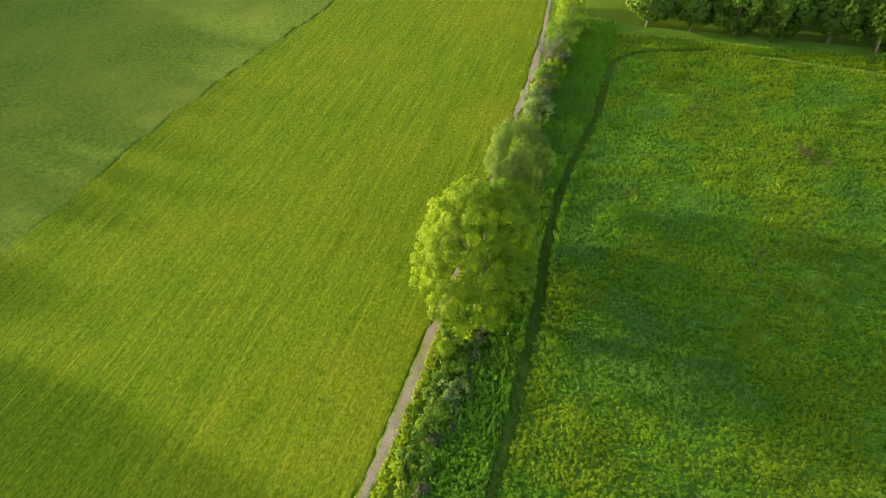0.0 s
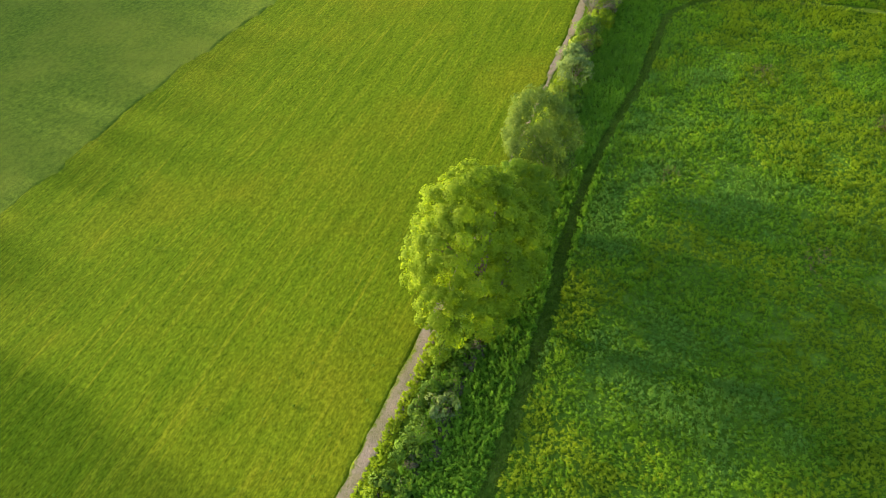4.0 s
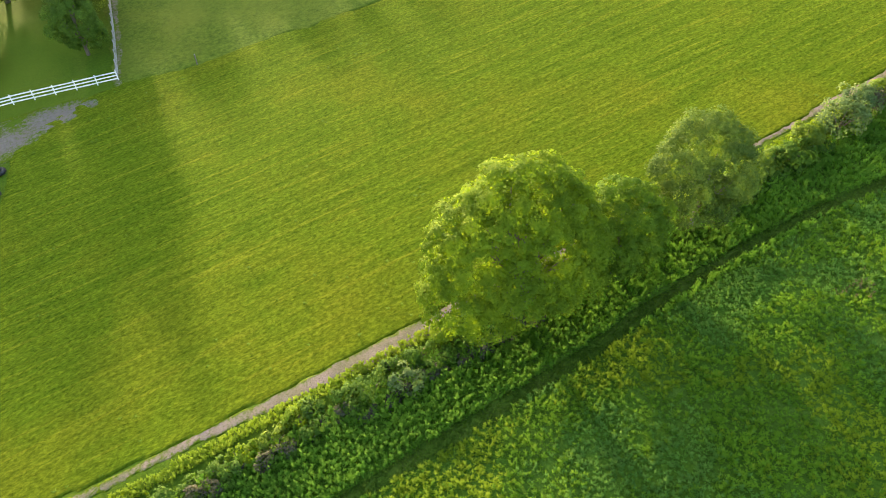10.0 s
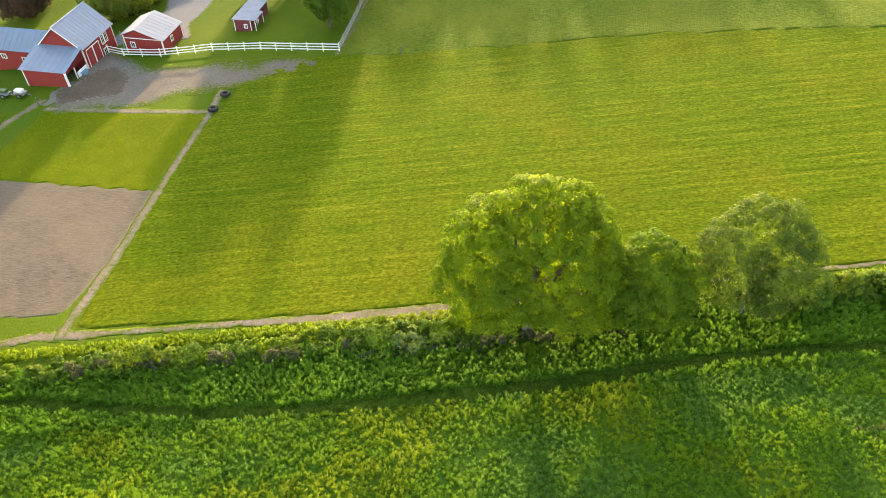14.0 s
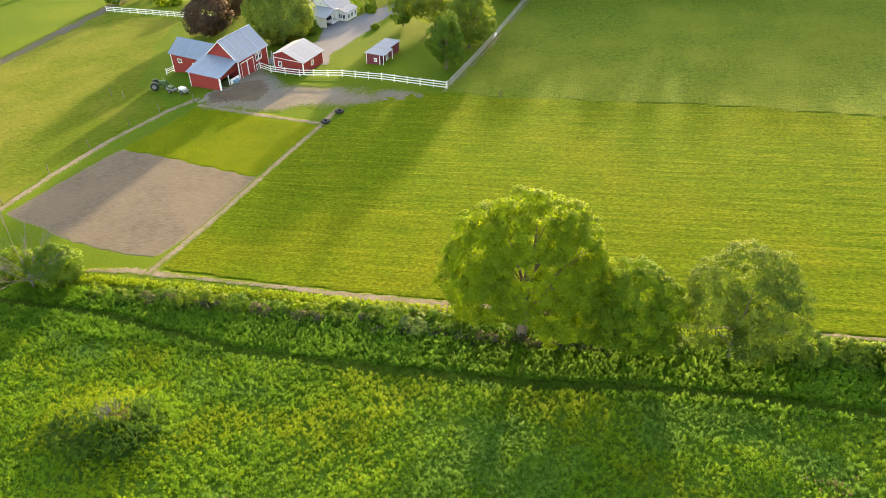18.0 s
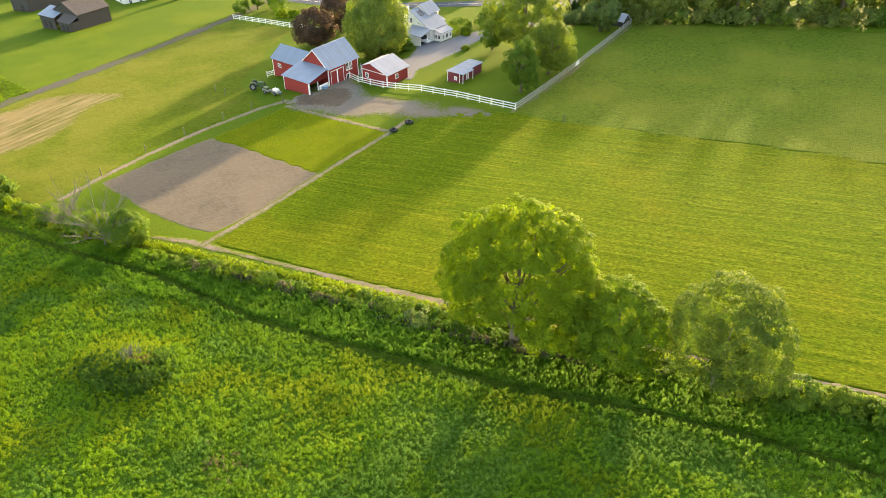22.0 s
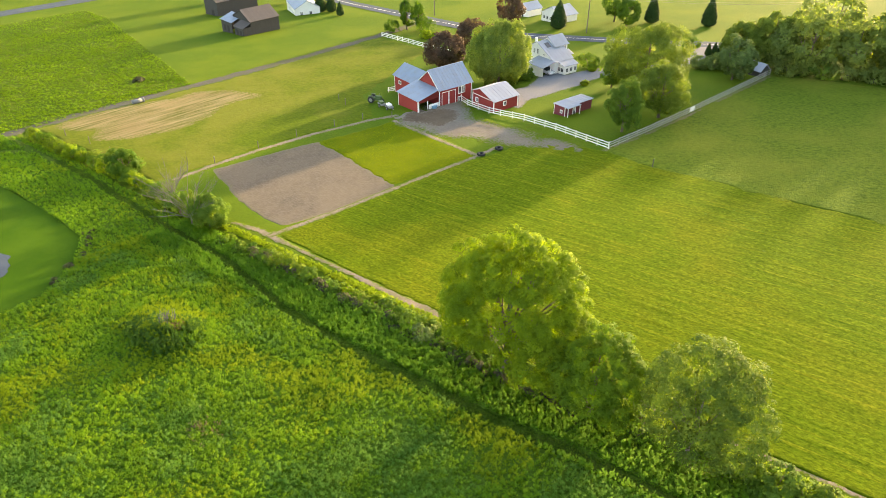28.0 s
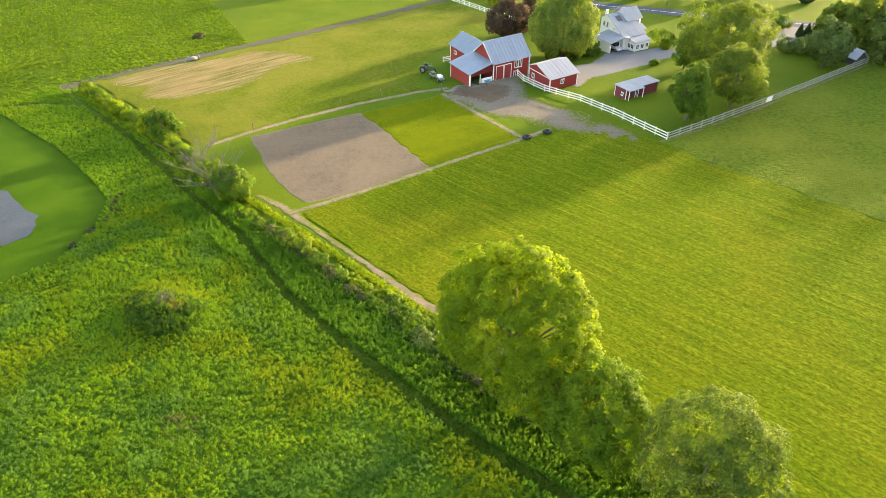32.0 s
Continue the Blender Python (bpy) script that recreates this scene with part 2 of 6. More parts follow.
L_FIELD = leafy("field_maple_leaves", ((0.060, 0.130, 0.012), (0.095, 0.180, 0.015), (0.14, 0.235, 0.022)), 0.48)
L_WILLOW = leafy("willow_leaves", ((0.10, 0.165, 0.040), (0.17, 0.25, 0.060), (0.25, 0.33, 0.090)), 0.48)
L_PALE = leafy("pale_green_leaves", ((0.085, 0.140, 0.026), (0.140, 0.210, 0.040), (0.205, 0.280, 0.062)), 0.5)
L_SILVER = leafy("silvery_leaves", ((0.072, 0.130, 0.046), (0.122, 0.190, 0.066), (0.195, 0.270, 0.100)), 0.38)
L_LIME = leafy("lime_leaves", ((0.075, 0.135, 0.015), (0.125, 0.195, 0.022), (0.185, 0.255, 0.034)), 0.42)
L_PLUM = leafy("plum_leaves", ((0.060, 0.040, 0.036), (0.105, 0.068, 0.056), (0.16, 0.105, 0.08)), 0.35)
L_WEED = leafy("weed_leaves", ((0.12, 0.256, 0.018), (0.18, 0.349, 0.024), (0.246, 0.418, 0.034)), 0.55, 0.09)
L_BROWN = leafy("dry_brush", ((0.046, 0.050, 0.030), (0.085, 0.088, 0.055), (0.13, 0.130, 0.085)), 0.3)
L_FIR = leafy("fir_needles", ((0.015, 0.04, 0.012), (0.03, 0.065, 0.018), (0.05, 0.09, 0.02)), 0.15)
M_BARK = painted("bark", (0.13, 0.10, 0.075), (0.22, 0.19, 0.15), 0.95, scale=3, stretch=(1, 1, 0.25), relief=0.03)
M_DEAD = painted("dead_wood", (0.13, 0.118, 0.10), (0.21, 0.19, 0.165), 0.95, scale=4, stretch=(1, 1, 0.3), relief=0.02)
M_RED = painted("barn_red_boards", (0.26, 0.022, 0.018), (0.16, 0.03, 0.025), 0.75, scale=2.0, stretch=(3, 3, 0.3))
M_REDSHED = painted("dull_red_boards", (0.15, 0.022, 0.030), (0.10, 0.03, 0.03), 0.8, scale=2.0, stretch=(3, 3, 0.3))
M_WHITE = painted("white_paint", (0.78, 0.77, 0.74), (0.55, 0.53, 0.48), 0.6, scale=2.5)
M_TIN = painted("weathered_tin", (0.195, 0.255, 0.335), (0.20, 0.18, 0.165), 0.5, 0.2, scale=1.0, amount=0.5, stretch=(1, 1, 1))
M_TINPALE = painted("pale_tin", (0.27, 0.30, 0.35), (0.23, 0.235, 0.25), 0.85, 0.0, scale=1.0, amount=0.4)
M_OLDWOOD = painted("grey_old_boards", (0.040, 0.038, 0.036), (0.075, 0.070, 0.064), 0.9, scale=2.0, stretch=(3, 3, 0.3))
M_OLDROOF = painted("rusty_roof", (0.070, 0.060, 0.056), (0.110, 0.092, 0.082), 0.85, scale=1.2)
# near-black colour standing in for the shade inside buildings
M_SHADE = painted("interior_shade", (0.02, 0.018, 0.016), (0.04, 0.035, 0.03), 0.9)
M_GLASS = painted("window_glass", (0.03, 0.035, 0.04), (0.05, 0.055, 0.06), 0.08)
M_RUBBER = painted("black_rubber", (0.02, 0.02, 0.02), (0.05, 0.048, 0.045), 0.85)
M_GREY = painted("grey_metal", (0.25, 0.25, 0.25), (0.16, 0.13, 0.10), 0.5, 0.5)
M_GREEN = painted("machine_green", (0.05, 0.10, 0.03), (0.10, 0.09, 0.05), 0.6)
M_POST = painted("fence_timber", (0.13, 0.11, 0.09), (0.09, 0.075, 0.06), 0.9, scale=3)
M_PALEWOOD = painted("bleached_timber", (0.31, 0.30, 0.28), (0.22, 0.21, 0.19), 0.9, scale=3)
M_CAR = painted("pale_car_paint", (0.62, 0.63, 0.64), (0.5, 0.5, 0.5), 0.25, 0.2, amount=0.1)
M_BLACKCAR = painted("black_car_paint", (0.02, 0.02, 0.022), (0.04, 0.04, 0.04), 0.2, 0.1, amount=0.1)
M_CONCRETE = painted("rough_concrete", (0.20, 0.195, 0.18), (0.12, 0.115, 0.10), 0.9, scale=2.0)
M_BLUE = painted("faded_blue_plastic", (0.12, 0.28, 0.42), (0.3, 0.4, 0.45), 0.5)


# ---------------------------------------------------------------- mesh helpers
def mesh_of(name, verts, faces, material):
    """A mesh from arrays; faces all of one corner count."""
    me = bpy.data.meshes.new(name)
    verts, faces = np.asarray(verts, np.float32), np.asarray(faces, np.int32)
    n, k = faces.shape
    me.vertices.add(len(verts)), me.loops.add(n * k), me.polygons.add(n)
    me.vertices.foreach_set("co", verts.ravel())
    me.loops.foreach_set("vertex_index", faces.ravel())
    me.polygons.foreach_set("loop_start", np.arange(0, n * k, k, dtype=np.int32))
    me.materials.append(material)
    me.update(calc_edges=True)
    return me


def part(name, data, material, parent, label="", smooth=False):
    """Links a bmesh or mesh as one object under a thing or part (or at top level for None)."""
    if isinstance(data, bmesh.types.BMesh):
        me = bpy.data.meshes.new(name)
        data.to_mesh(me)
        data.free()
        me.materials.append(material)
    else:
        me = data
    if smooth:
        me.polygons.foreach_set("use_smooth", [True] * len(me.polygons))
    ob = new(name, me)
    ob.parent = parent
    return tagged(ob, label) if label else ob


def thing(name, x, y, label, category, group="", turn=0.0, z=None):
    e = new(name)
    e.matrix_world = pose(x, y, gz(x, y) if z is None else z, 0, 0, turn)
    return tagged(e, label, category, group)


def bm_box(size, at=(0, 0, 0), bevel=0.0, bm=None):
    """A box by its size and the centre of its foot."""
    bm = bm or bmesh.new()
    m = Matrix.Translation((at[0], at[1], at[2] + size[2] / 2)) @ Matrix.Diagonal((*size, 1))
    made = bmesh.ops.create_cube(bm, size=1, matrix=m)
    if bevel:
        edges = {e for v in made["verts"] for e in v.link_edges}
        bmesh.ops.bevel(bm, geom=list(edges), offset=bevel, segments=1, affect='EDGES')
    return bm


def bm_prism(profile, y0, y1, bm=None):
    """A profile in x and z, drawn out along y."""
    bm = bm or bmesh.new()
    a = [bm.verts.new((x, y0, z)) for x, z in profile]
    b = [bm.verts.new((x, y1, z)) for x, z in profile]
    bm.faces.new(a), bm.faces.new(b[::-1])
    for i in range(len(profile)):
        j = (i + 1) % len(profile)
        bm.faces.new((a[j], a[i], b[i], b[j]))
    bmesh.ops.recalc_face_normals(bm, faces=bm.faces)
    return bm


def bm_tube(points, radii, sides=7, bm=None):
    """A tapered tube along points."""
    bm = bm or bmesh.new()
    rings = []
    for i, p in enumerate(points):
        p = Vector(p)
        d = (Vector(points[min(i + 1, len(points) - 1)]) - Vector(points[max(i - 1, 0)])).normalized()
        u = d.orthogonal().normalized()
        v = d.cross(u)
        rings.append([bm.verts.new(p + radii[i] * (math.cos(a) * u + math.sin(a) * v)) for a in (2 * math.pi * k / sides for k in range(sides))])
    for a, b in zip(rings, rings[1:]):
        for k in range(sides):
            bm.faces.new((a[k], a[(k + 1) % sides], b[(k + 1) % sides], b[k]))
    bm.faces.new(rings[-1]), bm.faces.new(rings[0][::-1])
    bmesh.ops.recalc_face_normals(bm, faces=bm.faces)
    return bm


def sheet(name, test, box, step, lift, material, label, category, relief=None, blur=0):
    """A sheet over the ground wherever test(x, y) holds, with an uneven edge; relief adds height; blur: cells over which its cover fades out."""
    xs, ys = np.arange(box[0], box[1] + step, step), np.arange(box[2], box[3] + step, step)
    vx, vy = np.meshgrid(xs, ys, indexing="ij")
    into = test(vx, vy)
    cover = into.astype(float)
    for _ in range(blur):
        p = np.pad(cover, 1, mode="edge")
        cover = (p[:-2, 1:-1] + p[2:, 1:-1] + p[1:-1, :-2] + p[1:-1, 2:] + 2 * p[1:-1, 1:-1]) / 6
    if blur:
        into = cover > 0.06
    count = into[:-1, :-1].astype(int) + into[1:, :-1] + into[:-1, 1:] + into[1:, 1:]
    ny = len(ys)
    i, j = np.nonzero(count >= 2)
    quads = np.stack([i * ny + j, (i + 1) * ny + j, (i + 1) * ny + j + 1, i * ny + j + 1], 1)
    # corners that lie outside are drawn in to the edge
    pad = np.pad(into, 1).astype(float)
    total, tx, ty = np.zeros(into.shape), np.zeros(into.shape), np.zeros(into.shape)
    for di in (-1, 0, 1):
        for dj in (-1, 0, 1):
            w = pad[1 + di:1 + di + len(xs), 1 + dj:1 + dj + ny] * (1.0 if di == 0 or dj == 0 else 0.5)
            total, tx, ty = total + w, tx + w * di * step, ty + w * dj * step
    total = np.maximum(total, 1e-6)
    tx, ty = tx / total, ty / total
    lo, hi = np.zeros(into.shape), np.ones(into.shape)
    for _ in range(0 if blur else 5):
        mid = (lo + hi) / 2
        hit = test(vx + tx * mid, vy + ty * mid)
        hi, lo = np.where(hit, mid, hi), np.where(hit, lo, mid)
    vx, vy = np.where(into, vx, vx + tx * hi), np.where(into, vy, vy + ty * hi)
    used, inv = np.unique(quads, return_inverse=True)
    x, y = vx.ravel()[used], vy.ravel()[used]
    z = ground_z(x, y) + (lift * np.clip(2.4 * cover.ravel()[used] - 0.3, -0.4, 1) if blur else lift)
    if relief is not None:
        z = z + relief(x, y)
    me = mesh_of(name, np.stack([x, y, z], 1), inv.reshape(-1, 4), material)
    me.attributes.new("cover", 'FLOAT', 'POINT').data.foreach_set("value", cover.ravel()[used].astype(np.float32))
    me.polygons.foreach_set("use_smooth", [True] * len(me.polygons))
    return tagged(new(name, me), label, category, kind="structure")

# ---------------------------------------------------------------- the lie of the land
TRACK = [(-126, -1.0), (-111, -1.6), (-88.8, -1.8), (-60.8, -4.2), (-45.6, -4.9), (-31.3, -7.5), (-20, -8.0), (-10, -7.8), (-1, -7.6), (5, -6.9), (14.7, -6.6), (22.3, -7.0), (35.2, -8.6), (46, -8.8), (52, -9.2), (55.5, -12), (57.3, -16), (59, -23), (58.8, -34), (57.5, -46), (54, -62)]
TRACK_BACK = [(-111, -2.0), (-118, -8), (-122, -14), (-124, -30)]
FIELD = [(-45.2, 3.6), (-30, 2.8), (-15, 2.4), (0, 2.2), (32, 2.6), (59, 3.7), (80, 5.5), (82, 42), (57, 44.5), (38, 48.5), (18, 51.2), (1, 52), (-15, 52.6), (-24.2, 54.4), (-31, 53.4), (-37.5, 50), (-38.5, 44), (-41.8, 32)]
PLOT = [(-73.4, 12.4), (-68.6, 30.9), (-44.0, 24.4), (-45.0, 12.7), (-47.5, 6.0), (-56.0, 6.7)]
GRASS_PLOT = [(-68.4, 31.2), (-64.2, 46.3), (-41.4, 41.0), (-44.0, 25.0)]
LAWN_WEST = [(-124, -14.4), (-107.6, -13.2), (-92.9, -11.8), (-75.4, -12.2), (-67.5, -12.9), (-60, -17.5), (-56.2, -23.1), (-55.4, -28.9), (-58, -40), (-64, -70), (-124, -70)]
STUBBLE = [(-122, 9), (-123, 17), (-120, 34), (-113, 44), (-104, 42), (-99, 32), (-100.5, 18), (-103, 8.6), (-111.5, 7.6)]
YARD = [(-67, 46), (-63, 54), (-66.5, 55.2), (-65, 61), (-61, 65), (-58, 60), (-53, 58.5), (-49, 56.6), (-42.7, 56), (-36, 55.6), (-28, 54), (-26, 52), (-31, 50.6), (-35, 48.8), (-41, 47.5), (-46, 46.5), (-50, 45.5), (-54.5, 44.5), (-60, 44.8)]
DRIVE = [(-124.5, -30), (-125.5, 5), (-124, 30), (-122.5, 60), (-122.5, 102), (-124, 116), (-128, 128)]
HOUSE_DRIVE = [(-61, 66), (-57, 74), (-53, 84), (-49.5, 91), (-46, 98), (-41, 104), (-37, 112), (-36, 120), (-37, 134)]
DRIVE_NEAR = [(-61.5, 64.5), (-56, 68.5), (-49, 66), (-50.4, 71), (-49.4, 76.5), (-47.4, 85.3), (-46.4, 94), (-43, 101), (-47, 105), (-51, 99.5), (-53, 95.5), (-54, 91.5), (-57, 93), (-58.5, 88), (-57, 84), (-56, 79.4), (-58, 75), (-62, 70)]
ROAD = [(-330, 178), (-240, 156), (-169, 137), (-117, 125.5), (-102, 122.5), (-85, 122), (-60, 128), (-37, 135), (0, 143), (120, 165), (300, 190)]
ROAD_SOUTH = [(-285, -60), (-288, 20), (-290, 85), (-292, 120), (-296, 168)]
PASTURE = [(-23.6, 55.6), (-15, 53.1), (1, 52.5), (18, 51.7), (38, 49), (57, 45), (82, 42.5), (84, 112), (20, 114), (-15.6, 113.4), (-18, 100), (-20.3, 79)]
WEST_FIELD = [(-122.8, 5), (-110, 4.6), (-95, 4.8), (-76.8, 4.5), (-76.2, 24), (-73.4, 37), (-70.5, 46), (-76, 50.5), (-82, 55), (-92, 76), (-97, 94), (-120.6, 100), (-121, 60)]
STRIP_EAST = [(-46.4, 2.6), (-45.8, 5.2), (-44.2, 14), (-42.6, 26), (-40.6, 40.5), (-40.0, 47)]
STRIP_WEST = [(-75.3, 6), (-75.3, 13), (-74.6, 22), (-72.6, 34), (-69.2, 44), (-66, 49)]
STRIP_MID = [(-64.4, 46.6), (-55, 44.6), (-41.2, 41.6)]
HEDGE_PATH = [(-54, 2.3), (-48.5, 2.9), (-44.9, 2.7), (-35.7, 2.4), (-29.4, 2.3), (-23.1, 1.9), (-17.1, 1.6), (-11.5, 1.5), (-2, 1.8), (14, 2.0), (33, 2.4), (46, 2.4), (60, 3.4), (75, 4.8)]


# one ground sheet, finer where the camera passes, out to the horizon
edges = np.concatenate([[-4000, -2500, -1500, -1000, -700, -500, -400], np.arange(-340, -130, 10.0), np.arange(-130, 90, 2.0), np.arange(90, 340, 10.0), [400, 500, 700, 1000, 1500, 2500, 4000]])
gx, gy = np.meshgrid(edges, edges, indexing="ij")
n = len(edges)
i, j = np.meshgrid(np.arange(n - 1), np.arange(n - 1), indexing="ij")
quads = np.stack([i * n + j, (i + 1) * n + j, (i + 1) * n + j + 1, i * n + j + 1], -1).reshape(-1, 4)
ground_mesh = mesh_of("ground", np.stack([gx.ravel(), gy.ravel(), ground_z(gx, gy).ravel()], 1), quads, M_LAWN)
tagged(new("ground", ground_mesh), "gently sloping farmland of cut green and yellow grass", "ground", kind="structure")


def ragged(poly, wobble=0.5):
    return lambda x, y: inside(x + value_noise(x, y, 1.6, 5) * wobble, y + value_noise(x, y, 1.6, 6) * wobble, poly)


def band(line, width, wobble=0.3, scale=1.5):
    return lambda x, y: line_distance(x, y, line) < width / 2 * (1 + wobble * (0.7 * value_noise(x, y, scale, 8) + 0.9 * value_noise(x, y, 0.45, 9)))


def swaths(x, y):
    """Low uneven ridges left by the mower."""
    bend = y - 0.01 * x + 0.9 * value_noise(x, y, 30, 11) - 0.010 * np.minimum(x + 14, 0) ** 2 * np.clip((y - 8) / 25, 0, 1)
    return 0.010 * np.sin(bend * 5.2) * (0.6 + 0.6 * value_noise(x, y, 9, 12)) + 0.010 * value_noise(x * 0.05, bend, 1.1, 15) + 0.015 * value_noise(x, y, 5.5, 14)


sheet("hay_field", ragged(FIELD, 0.3), (-46, 84, 1, 55), 0.33, 0.045, M_HAY, "mown hay field with low swath ridges in yellow-green", "field", swaths, blur=2)


def meadow_area(x, y):
    south = -1.2 + 0.7 * value_noise(x, y, 3, 20)
    return (y < np.where(x < -60, np.interp(x, [-126, -110, -60], [-1, 1, -1.5]), south)) & (y > -75) & (x < 66) & ~inside(x, y, LAWN_WEST)


sheet("meadow_ground", meadow_area, (-126, 68, -76, 4), 0.8, 0.03, M_MEADOW, "rough meadow floor under green weeds", "meadow", lambda x, y: 0.05 * (1 + value_noise(x, y, 2.2, 21)) * np.clip((np.minimum(line_distance(x, y, TRACK), line_distance(x, y, TRACK_BACK)) - 1.2) / 1.5, 0, 1))
sheet("mown_track", lambda x, y: band(TRACK, 1.15, 0.2)(x, y) | band(TRACK_BACK, 2.2, 0.2)(x, y), (-128, 66, -64, 3), 0.35, 0.07, M_TRACK, "narrow mown track of short dark grass through the meadow", "track", blur=2)
sheet("clipped_lawn", ragged(LAWN_WEST, 0.3), (-125, -54, -71, -10), 0.6, 0.04, M_FINE, "smooth clipped dark green lawn", "lawn", blur=2)
sheet("pasture", ragged(PASTURE, 0.4), (-25, 85, 42, 115), 0.7, 0.03, M_PASTURE, "grazed green pasture beyond the mown field", "pasture", lambda x, y: 0.05 * (1 + value_noise(x, y, 5, 41)) + 0.02 * value_noise(x, y, 1.1, 42), blur=3)
sheet("west_field", ragged(WEST_FIELD, 0.5), (-124, -69, 3, 101), 0.7, 0.035, M_DRYFIELD, "yellowing cut grass field beside the lane", "field", lambda x, y: 0.015 * value_noise(x, y, 2.2, 43), blur=2)
sheet("harrowed_plot", ragged(PLOT, 0.25), (-76, -43, 5, 32), 0.3, 0.014, M_EARTH, "bare harrowed brown garden plot with tine marks", "plot", blur=4)
sheet("grass_plot", ragged(GRASS_PLOT, 0.3), (-69, -40, 24, 47), 0.35, 0.02, M_PLOTGRASS, "plot of young bright green grass", "plot", lambda x, y: 0.01 * (1 + value_noise(x, y, 0.8, 23)), blur=2)
def patchy(poly, reach, seed):
    """A patch that breaks up into islands towards its edge."""
    ends = poly + poly[:1]
    return lambda x, y: inside(x, y, poly) & (np.minimum(line_distance(x, y, ends) / reach, 1) + 0.55 * value_noise(x, y, 2.2, seed) + 0.6 * value_noise(x, y, 0.6, seed + 1) > 0.12)


sheet("stubble_patch", lambda x, y: inside(x + 2.5 * value_noise(x, y, 5, 52), y + 5 * value_noise(x, y, 5, 51), STUBBLE), (-125, -88, 4, 62), 0.5, 0.055, M_STUBBLE, "patch of pale raked stubble", "field", lambda x, y: 0.02 * value_noise(x, y, 2.2, 43), blur=34)
sheet("barn_yard", patchy(YARD, 4.5, 55), (-70, -24, 42, 68), 0.4, 0.06, M_DIRT, "worn bare earth yard before the barn", "yard", lambda x, y: 0.03 * value_noise(x, y, 1.5, 25), blur=18)
sheet("farm_lane", band(DRIVE, 3.5, 0.45, 2.5), (-130, -118, -2, 130), 0.35, 0.09, M_LANE, "straight rough grey farm lane", "lane", blur=4)
sheet("house_drive", lambda x, y: ragged(DRIVE_NEAR, 0.25)(x, y) | (band(HOUSE_DRIVE, 5.0, 0.1)(x, y) & (y > 96)), (-68, -30, 60, 138), 0.3, 0.06, M_GRAVEL, "pale gravel drive to the farmhouse", "driveway", blur=3)
sheet("road", band(ROAD, 6.2, 0.02), (-330, 300, 115, 195), 1.0, 0.08, M_ASPHALT, "two-lane grey asphalt country road", "road")
sheet("side_road", band(ROAD_SOUTH, 14.0, 0.02), (-304, -278, -60, 170), 1.0, 0.07, M_ASPHALT, "grey asphalt side road", "road")
sheet("path_east", band(STRIP_EAST, 0.75, 0.35, 1.5), (-50, -36, 1, 49), 0.18, 0.065, M_PATH, "trodden pale earth path beside the plots", "path", blur=7)
sheet("yard_mud", patchy([(-66, 48), (-64.5, 53), (-61, 58), (-56, 57), (-54, 50), (-59, 47)], 3.5, 61), (-67, -53, 46, 59), 0.25, 0.09, M_MUD, "dark trampled mud before the barn", "yard", blur=16)
sheet("road_line", band(ROAD, 0.16, 0.02), (-200, 60, 115, 165), 0.16, 0.10, M_WHITE, "faded white line along the road", "road marking")
sheet("path_west", band(STRIP_WEST, 0.95, 0.35, 1.5), (-79, -62, 4, 52), 0.18, 0.05, M_PATH, "trodden pale earth path along a wire fence", "path", blur=7)
sheet("path_middle", band(STRIP_MID, 0.75, 0.35, 1.5), (-67, -38, 39, 49), 0.18, 0.06, M_PATH, "short trodden earth path by the yard", "path", blur=7)
sheet("hedge_path", lambda x, y: line_distance(x, y, HEDGE_PATH) < np.interp(x, [-54, -50, -46, -41, -30, -24, -16, -4, 2, 20, 34, 50, 70], [0.15, 0.4, 0.5, 0.22, 0.26, 0.45, 0.72, 0.72, 0.5, 0.2, 0.4, 0.48, 0.3]) * (1 + 0.3 * value_noise(x, y, 1.6, 58) + 0.2 * value_noise(x, y, 0.4, 59)), (-62, 77, -1, 8), 0.16, 0.025, M_PATH, "bare pinkish-grey earth strip beside the hedge", "path", lambda x, y: 0.012 * value_noise(x, y, 0.7, 26), blur=5)
sheet("fence_strip", band([(-24.4, 54.6), (-21.9, 66.0), (-20.0, 79), (-17.5, 100), (-15.9, 113.0)], 0.6, 0.4, 1.5), (-26, -14, 53, 114), 0.3, 0.10, M_PATH, "thin bare strip along a paddock fence", "path", blur=4)
sheet("parking_lot", ragged([(-92, -23), (-78.8, -22.2), (-71, -21.2), (-67.4, -21.8), (-64.8, -24.4), (-65.2, -27.5), (-75, -36), (-92, -36)], 0.6), (-93, -63, -37, -18), 0.4, 0.10, M_ASPHALT, "grey asphalt parking lot set in a lawn", "parking lot")


